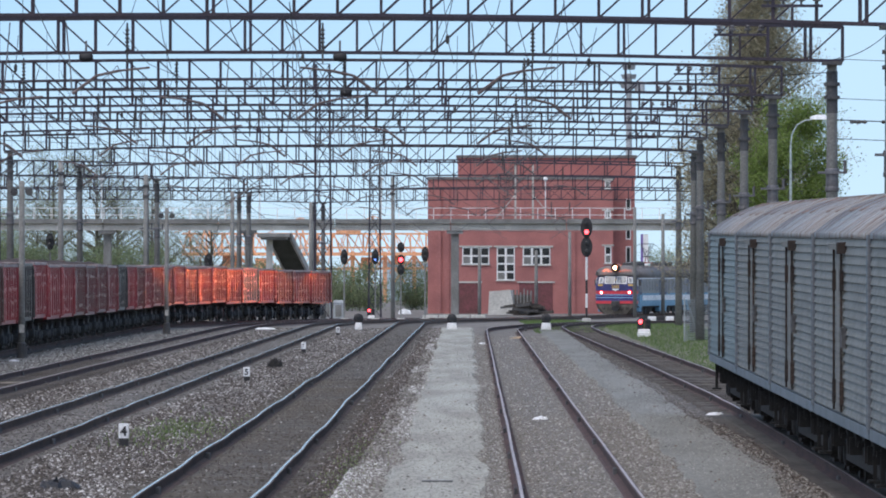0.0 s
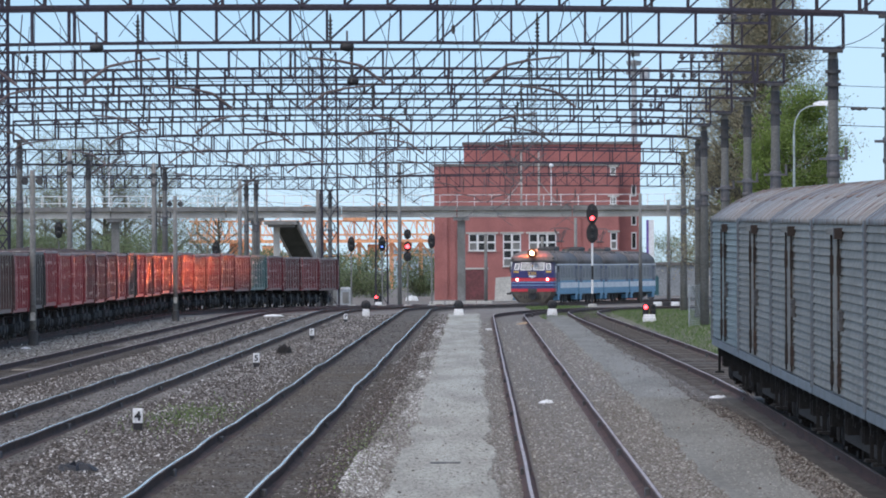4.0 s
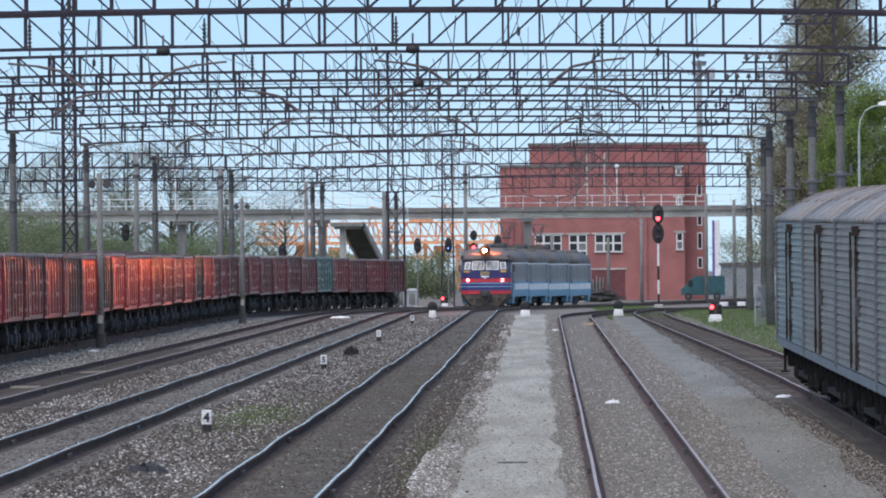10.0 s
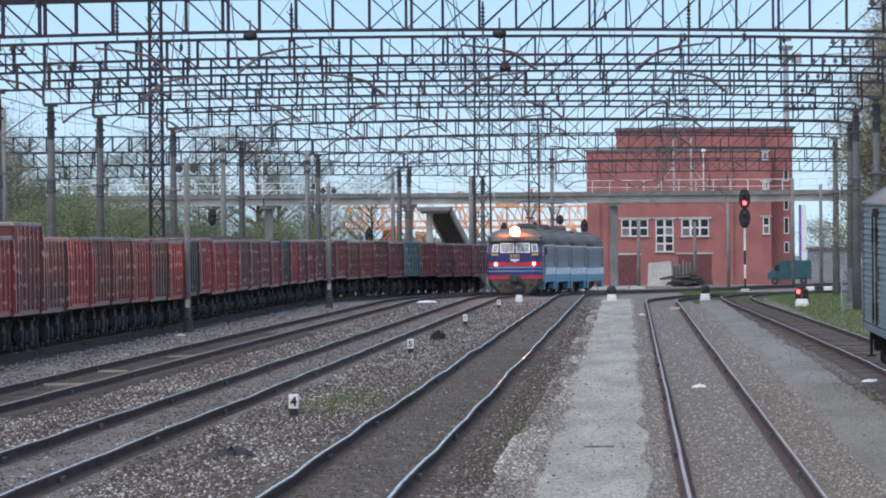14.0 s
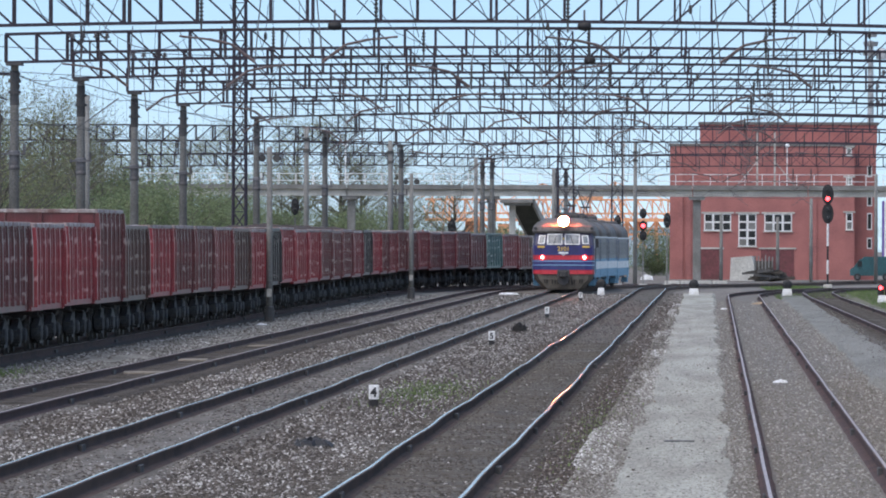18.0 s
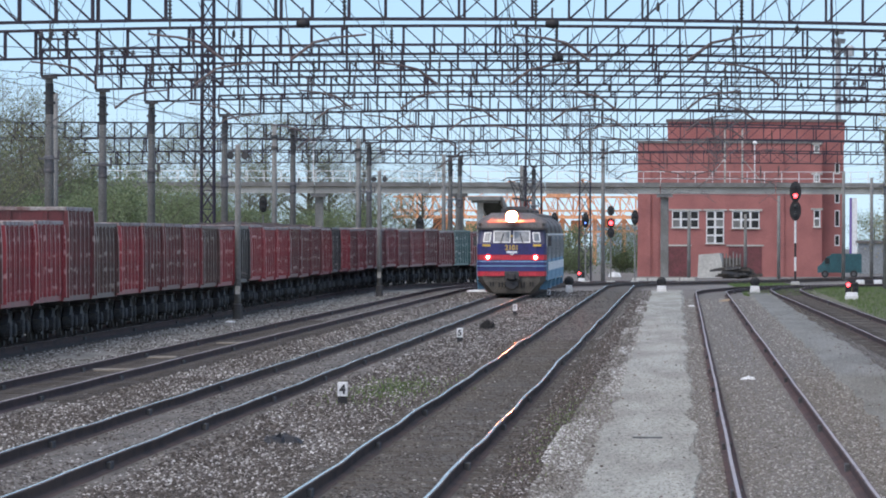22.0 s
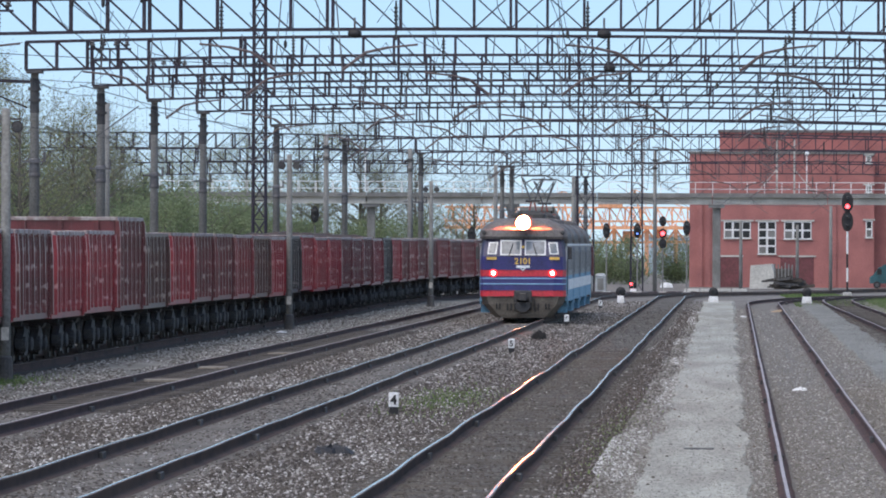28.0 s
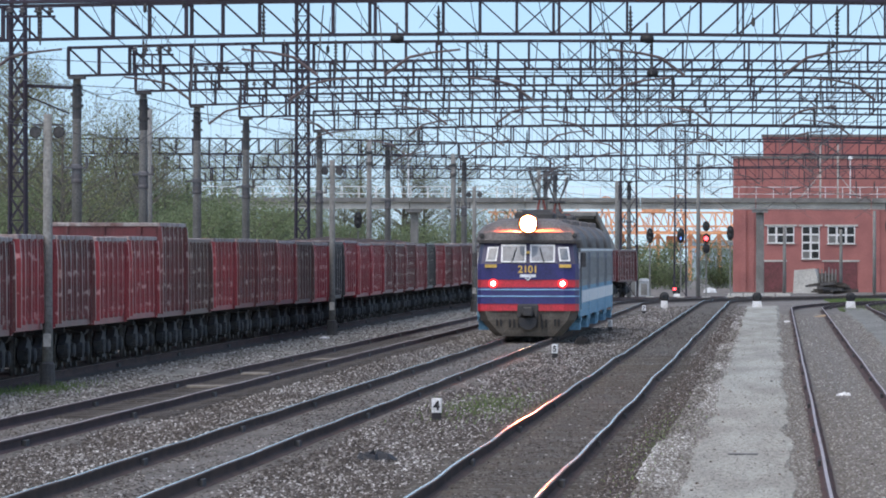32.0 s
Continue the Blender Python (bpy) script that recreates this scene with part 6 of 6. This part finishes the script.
    part("panel", Geo().box(0.0, 0.55, 0, 0.3, 0.0, 7.6), WHITE, r)
    part("purple_band", Geo().box(-0.25, 0.0, 0, 0.3, 0.0, 7.6), PURPLE, r)
    FEN = mat("galvanised_mesh", (0.33, 0.36, 0.37), 0.6, 0.3, None, 2, 0.4, 0, 15)
    r = thing("mesh_fence", "grey wire mesh fence beside the siding", "fence", "", "", (9.4, 425, 0))
    for i in range(4):
        part("post", Geo().bar((0.85 * i, 8 * i - 8, 0), (0.85 * i, 8 * i - 8, 2.0), 0.06), FEN, r)
    for i in range(18):
        part("wire", Geo().bar((0, -8, 0.1 + i * 0.105), (2.55, 16, 0.1 + i * 0.105), 0.016), FEN, r)
    for i in range(40):
        part("wire", Geo().bar((2.55 * i / 40, -8 + 24 * i / 40, 0.05), (2.55 * i / 40, -8 + 24 * i / 40, 1.95), 0.014), FEN, r)
    part("stay", Geo().bar((0.9, 3, 0), (0.3, -2, 1.9), 0.05), FEN, r)


clutter()


# greenish concrete, darkened to carry the shade under the stair flight
SHADED = mat("shaded_greenish_concrete", (0.075, 0.08, 0.068), 0.95, 0, (0.05, 0.055, 0.045), 0.8, 0.5, 0, 8)


def stairs():
    """A straight flight from the bridge down to the ground, with a landing on a pier."""
    r = thing("bridge_stairs", "concrete stairs with pale railings down from the footbridge", "stairs")
    top, foot = Vector((-16.85, 807.2, 6.35)), Vector((-13.55, 820.2, -0.55))
    n = 36

    def at(t, side, up):
        """A place on the flight: t from top to foot, side across it, up above it."""
        p = top.lerp(foot, t)
        return (p.x + side * 0.97, p.y - side * 0.246, p.z + up)

    for i in range(n):
        part("step", Geo().loft([[at(t, e, up) for e, up in ((-0.85, -0.22), (0.85, -0.22), (0.85, 0.06), (-0.85, 0.06))] for t in (i / n, (i + 0.9) / n)]), CONC, r)
    part("flight", Geo().loft([[at(t, e, up) for e, up in ((-0.95, -0.42), (0.95, -0.42), (0.95, -0.2), (-0.95, -0.2))] for t in (0, 1)]), SHADED, r, "concrete underside of the flight, its shade put into the colour")
    for e in (-1.0, 1.0):
        part("stringer", Geo().loft([[at(t, e + a, up) for a, up in ((-0.09, -0.5), (0.09, -0.5), (0.09, 0.16), (-0.09, 0.16))] for t in (0, 1)]), CONC_L, r, "pale edge beam")
        part("handrail", Geo().bar(at(0, e, 1.1), at(1, e, 1.1), 0.06), WHITE, r)
        for i in range(9):
            part("railing_post", Geo().bar(at(i / 8, e, 0), at(i / 8, e, 1.1), 0.045), WHITE, r)
    part("landing", Geo().box(-18.7, -15.85, 802.6, 807.3, 6.12, 6.45), CONC, r)
    part("landing_beam", Geo().box(-18.4, -16.1, 803.0, 806.9, 5.9, 6.116), CONC, r)
    part("pier", Geo().box(-17.95, -17.4, 804.6, 805.4, -0.9, 5.9), CONC_L, r)
    for i, (x, h) in enumerate(((-11.9, 1.5), (-11.0, 1.25))):
        w = thing("metal_hut", "small grey sheet-metal hut beside the tracks", "hut", "metal huts", "", (x, 752 + 4 * i, gz(752)))
        part("wall_shell", Geo().box(-0.42, 0.42, -0.6, 0.6, 0, h, 0, 0.03), SHEETM, w)
        part("roof", Geo().loft([[(-0.48, -0.66, h), (0.48, -0.66, h), (0.48, 0.66, h), (-0.48, 0.66, h)], [(-0.3, -0.6, h + 0.2), (0.3, -0.6, h + 0.2), (0.3, 0.6, h + 0.2), (-0.3, 0.6, h + 0.2)]]), SHEETM, w)
        part("door", Geo().box(-0.25, 0.25, -0.63, -0.6, 0.1, h - 0.2), CONC, w)


SHEETM = mat("dull_sheet_metal", (0.4, 0.43, 0.45), 0.5, 0.3, (0.3, 0.32, 0.33), 1.5, 0.5, 0, 10)
stairs()


def crane():
    OR = mat("orange_crane_paint", (0.85, 0.4, 0.2), 0.6, 0, (0.75, 0.36, 0.2), 0.5, 0.5, 0, 5)
    r = thing("gantry_crane", "orange lattice gantry crane beyond the yard", "crane", "", "", (0, 1150, -0.6))
    k = 1150 / 16500
    a, b = -36.0, -3.0
    for z in (5.9, 6.7, 8.4):
        for y in (-1.2, 1.2):
            part("girder", Geo().bar((a, y, z), (b, y, z), 0.4 if z < 6 else 0.22), OR, r)
    for i in range(22):
        x = a + (b - a) * i / 22
        part("brace", Geo().bar((x, -1.2, 6.0), (x + 0.75, -1.2, 8.4), 0.11), OR, r)
        part("brace", Geo().bar((x + 1.5, -1.2, 6.0), (x + 0.75, -1.2, 8.4), 0.11), OR, r)
    for x in (-29.0, -15.0, -11.0, -7.4):
        part("leg", Geo().bar((x, 0, 0), (x, 0, 6.2), 0.75 if x < -20 else 0.5), OR, r)
        part("leg_brace", Geo().bar((x, 0, 5.8), (x - 2.6, 0, 2.2), 0.25), OR, r)
        part("leg_brace", Geo().bar((x, 0, 5.8), (x + 2.6, 0, 2.2), 0.25), OR, r)
    for i in range(16):
        x = a + 1 + (b - a - 2) * i / 16
        part("strut", Geo().bar((x, 1.2, 5.9), (x, 1.2, 8.4), 0.2), OR, r)
        part("strut", Geo().bar((x, 1.2, 8.4), (x + 1.9, 1.2, 5.9), 0.14), OR, r)
    for x, h in ((-33, 10.0), (-21.5, 10.4), (-12.5, 10.6)):
        part("pylon", Geo().bar((x - 0.9, 0, 6.2), (x, 0, h), 0.2).bar((x + 0.9, 0, 6.2), (x, 0, h), 0.2).bar((x, 0, h), (x + 6, 0, 8.5), 0.1).bar((x, 0, h), (x - 4, 0, 8.5), 0.1), OR, r)
    mess = random.Random(9)
    for i in range(46):
        x, z = a + mess.random() * (b - a), mess.uniform(3.0, 8.0)
        w = mess.uniform(0.8, 2.6)
        part("lattice_bar", Geo().bar((x, 2.5, z), (x + w * mess.uniform(-0.6, 0.6), 2.5, z + w), mess.uniform(0.08, 0.2)), OR, r)
    for x, w, z in ((-30.2, 0.9, 4.2), (-24.0, 0.5, 5.2), (-19.6, 0.45, 4.6), (-13.2, 0.8, 4.0), (-9.2, 0.7, 4.6), (-5.4, 0.6, 5.0)):
        part("frame_box", Geo().box(x - w, x + w, 1.6, 2.4, z, z + 1.5, 0, 0.05), OR, r)
    part("cross_tie", Geo().bar((a, 0, 3.9), (b, 0, 4.2), 0.3), OR, r)
    part("trolley", Geo().box(-17, -14, -1.5, 1.5, 8.4, 9.6, 0, 0.1), OR, r)
    part("cabin", Geo().box(-27, -25, -1.0, 1.0, 3.4, 5.4, 0, 0.1), OR, r)
    CB = mat("pale_blue_cladding", (0.45, 0.55, 0.62), 0.6, 0, None, 1, 0.4, 0, 5)
    r = thing("warehouse", "low pale blue warehouse beyond the crane", "warehouse", "", "", (-33, 1180, -0.6))
    part("wall_shell", Geo().box(0, 9, 0, 12, 0, 4.2), CB, r)
    part("roof", Geo().box(-0.3, 9.3, -0.3, 12.3, 4.203, 4.6), CONC_L, r)
    r = thing("warehouse", "low pale warehouse behind the green belt", "warehouse", "", "", (-12, 1220, -0.6))
    part("wall_shell", Geo().box(0, 14, 0, 12, 0, 4.8), CB, r)
    part("roof", Geo().box(-0.3, 14.3, -0.3, 12.3, 4.803, 5.1), CONC_L, r)


crane()


# ---- trees and grass ----
def leafy(name, col, light):
    """Leaves that let some light through."""
    m = stony(name, [c * 0.7 for c in col], col, light)
    nt = m.node_tree
    tr, mx = nt.nodes.new("ShaderNodeBsdfTranslucent"), nt.nodes.new("ShaderNodeMixShader")
    nt.links.new(nt.nodes["Color Ramp"].outputs[0], tr.inputs[0])
    nt.links.new(nt.nodes["Principled BSDF"].outputs[0], mx.inputs[1])
    nt.links.new(tr.outputs[0], mx.inputs[2])
    nt.links.new(mx.outputs[0], nt.nodes["Material Output"].inputs[0])
    return m


LEAF_G = leafy("fresh_green_leaves", (0.2, 0.28, 0.07), (0.3, 0.38, 0.13))
LEAF_B = leafy("olive_brown_buds", (0.33, 0.3, 0.2), (0.43, 0.4, 0.28))
LEAF_H = leafy("olive_green_buds", (0.2, 0.215, 0.11), (0.3, 0.32, 0.18))
LEAF_D = leafy("dull_green_leaves", (0.2, 0.25, 0.13), (0.3, 0.35, 0.2))
BARK = mat("grey_brown_bark", (0.15, 0.14, 0.12), 0.95, 0, (0.11, 0.1, 0.085), 3, 0.5, 0.4, 15)


def tree(label, h, rx, z0, leaves, m, shape, twig=40, seed=0, leaf=0.13, loose=0.085, bare=0):
    """Trunk, limbs and a crown of many small leaf pieces, in clumps."""
    rnd = random.Random(seed)
    root = thing("tree", label, "tree", "trees round the yard")
    part("trunk", Geo().turn("z", [(-0.3, 0.035 * h * 0.5), (h * 0.4, 0.012 * h), (h * 0.93, 0.03)], 9), BARK, root)
    tips = []
    limbs = Geo()
    for i in range(twig):
        t = rnd.random()
        z = z0 + (h - z0) * t
        a = rnd.uniform(0, 6.283)
        r = rx * shape(t) * rnd.uniform(0.55, 1.0)
        p, q = Vector((0, 0, max(z - r * 0.7, h * 0.12))), Vector((r * math.cos(a), r * math.sin(a), z))
        limbs.bar(p, q, 0.012 * h * (1.1 - t) + 0.02, None, 4, 0, 0.012)
        tips.append((p, q))
        for _ in range(4):
            u = rnd.uniform(0.4, 1)
            s = p.lerp(q, u)
            e = s + Vector((rnd.uniform(-1, 1), rnd.uniform(-1, 1), rnd.uniform(0.2, 1.2))) * rx * 0.25
            limbs.bar(s, e, 0.022, None, 3, 0, 0.008)
            tips.append((s, e))
            if bare:
                for _ in range(bare):
                    s2 = s.lerp(e, rnd.uniform(0.3, 0.9))
                    limbs.bar(s2, s2 + Vector((rnd.uniform(-1, 1), rnd.uniform(-1, 1), rnd.uniform(0.3, 1.3))) * rx * 0.13, 0.014, None, 3, 0, 0.006)
    part("branchwork", limbs, BARK, root)
    v, f = [], []
    for _ in range(leaves):
        p, q = tips[rnd.randrange(len(tips))]
        c = p.lerp(q, rnd.uniform(0.45, 1.05)) + Vector((rnd.gauss(0, 1), rnd.gauss(0, 1), rnd.gauss(0, 1))) * rx * loose
        d = Vector((rnd.gauss(0, 1), rnd.gauss(0, 1), rnd.gauss(0, 1))).normalized() * leaf * rnd.uniform(0.5, 1.2)
        e = d.orthogonal().normalized() * leaf * rnd.uniform(0.3, 0.7)
        k = len(v)
        v += [c - d, c + e, c + d, c - e]
        f += [(k, k + 1, k + 2, k + 3)]
    me = bpy.data.meshes.new("crown")
    me.from_pydata([tuple(p) for p in v], [], f)
    me.materials.append(m)
    part("crown", me, m, root)
    return root


poplar = lambda t: min(1, (1.06 - t) * 2.0)
dome = lambda t: math.sqrt(max(0.05, 1 - (1.6 * t - 0.75) ** 2)) if t < 1.05 else 0.2
p = tree("tall poplar with olive-brown buds in its upper crown", 17.6, 4.9, 2.0, 90000, LEAF_B, poplar, 340, 3, 0.075, 0.07)
p.matrix_basis = pose(14.8, 486, 0)
p = tree("fresh green young tree below the poplar", 11.4, 3.0, 0.6, 55000, LEAF_G, dome, 150, 5, 0.075, 0.08)
p.matrix_basis = pose(15.9, 470, 0)
kinds = [
    tree("bare-branched tree with a haze of fresh buds", 11.4, 4.4, 1.0, 8000, LEAF_H, dome, 95, 11, 0.07, 0.1, 2),
    tree("spreading tree in thin spring green", 10.4, 4.4, 1.0, 9500, LEAF_D, dome, 85, 12, 0.09, 0.11),
    tree("dense dull green shrub", 5.8, 3.5, 0.2, 8500, LEAF_D, dome, 45, 13, 0.095, 0.13),
    tree("low leafy green shrub", 3.9, 3.2, 0.1, 9000, LEAF_D, dome, 60, 14, 0.1, 0.13),
    tree("tall airy tree with bare crown and few leaves", 13.5, 4.0, 1.5, 9000, LEAF_H, dome, 95, 15, 0.075, 0.1, 2),
]
rnd = random.Random(8)
spots = []
for i in range(15):
    y = 560 + i * 21
    spots.append((-0.0895 * y + rnd.uniform(-6, 8) + 8, y, rnd.choice((0, 1, 0)), rnd.uniform(0.75, 1.0)))
for x, y, k, w in ((-40.5, 490, 4, 1.0), (-45.0, 540, 4, 1.05), (-36.5, 470, 0, 0.95), (-43.0, 600, 0, 1.1)):
    spots.append((x, y, k, w))
for i in range(25):
    y = 440 + i * 13
    spots.append((-31 - rnd.uniform(0, 11) - max(0, y - 480) * 0.02, y, rnd.choice((2, 2, 3, 2)), rnd.uniform(0.85, 1.2)))
for i in range(13):
    spots.append((-52 + i * 4.1 + rnd.uniform(-1, 1), 915 + rnd.uniform(-25, 25), 3, 1.0))
for i in range(6):
    spots.append((20 + i * 5.5, 1010 + rnd.uniform(-40, 40), rnd.choice((2, 3)), 1.0))
for i in range(17):
    spots.append((-70 + i * 2.75 + rnd.uniform(-1.2, 1.2), 890 + rnd.uniform(-30, 30), rnd.choice((0, 0, 4, 1)), rnd.uniform(0.85, 1.15)))
for i in range(14):
    spots.append((-64 + i * 2.5 + rnd.uniform(-0.8, 0.8), 868 + rnd.uniform(-20, 20), 2, 1.0))
used = set()
for x, y, k, w in spots:
    m = pose(x, y, gz(y), 0, 0, rnd.uniform(0, 360))
    if k in used:
        copy_thing(kinds[k], m @ Matrix.Scale(w, 4))
    else:
        kinds[k].matrix_basis = m
        used.add(k)


def grass(name, label, count, place, hi=0.22):
    v, f = [], []
    for _ in range(count):
        x, y = place()
        z = gz(y) - 0.02
        h, a = random.uniform(0.05, hi), random.uniform(0, 3.14)
        c, d = 0.02 * math.cos(a), 0.02 * math.sin(a)
        k = len(v)
        v += [(x - c, y - d, z), (x + c, y + d, z), (x + random.uniform(-0.07, 0.07), y + random.uniform(-0.07, 0.07), z + h)]
        f.append((k, k + 1, k + 2))
    me = bpy.data.meshes.new(name)
    me.from_pydata(v, [], f)
    me.materials.append(GRASS)
    return tagged(new(name, me), label, "grass", "", "stuff")


GRASS = leafy("grass_blades", (0.15, 0.22, 0.07), (0.25, 0.32, 0.13))
GRASSG = mat("grassy_soil", (0.115, 0.125, 0.062), 0.95, 0, (0.16, 0.14, 0.1), 0.3, 0.7, 0.3, 5)
strip("grass_verge", "green grass verge beside the siding", lambda y: 7.7 - 0.004 * (y - 230), lambda y: 13.5, 230, 640, 0.04, GRASSG, 5, "structure", "grass")
grass("verge_grass", "spring grass on the verge", 30000, lambda: (random.uniform(7.4, 12.5), random.uniform(235, 560)))
grass("grass_tuft", "thin grass tufts among the ballast", 1100, lambda: (-5.9 + random.gauss(0, 0.55), 186 + random.gauss(0, 9)), 0.12)
grass("pole_weeds", "green weeds round the foot of a pole", 1500, lambda: (-16.7 + random.gauss(0, 0.5), 206 + random.gauss(0, 5)), 0.14)
grass("path_weeds", "thin weeds beside the path", 900, lambda: (-2.0 + random.gauss(0, 0.22), 152 + random.gauss(0, 16)), 0.09)
grass("siding_weeds", "thin weeds at the end of the path", 9000, lambda: (random.uniform(3.2, 7.5), random.uniform(480, 700)), 0.16)
motions()
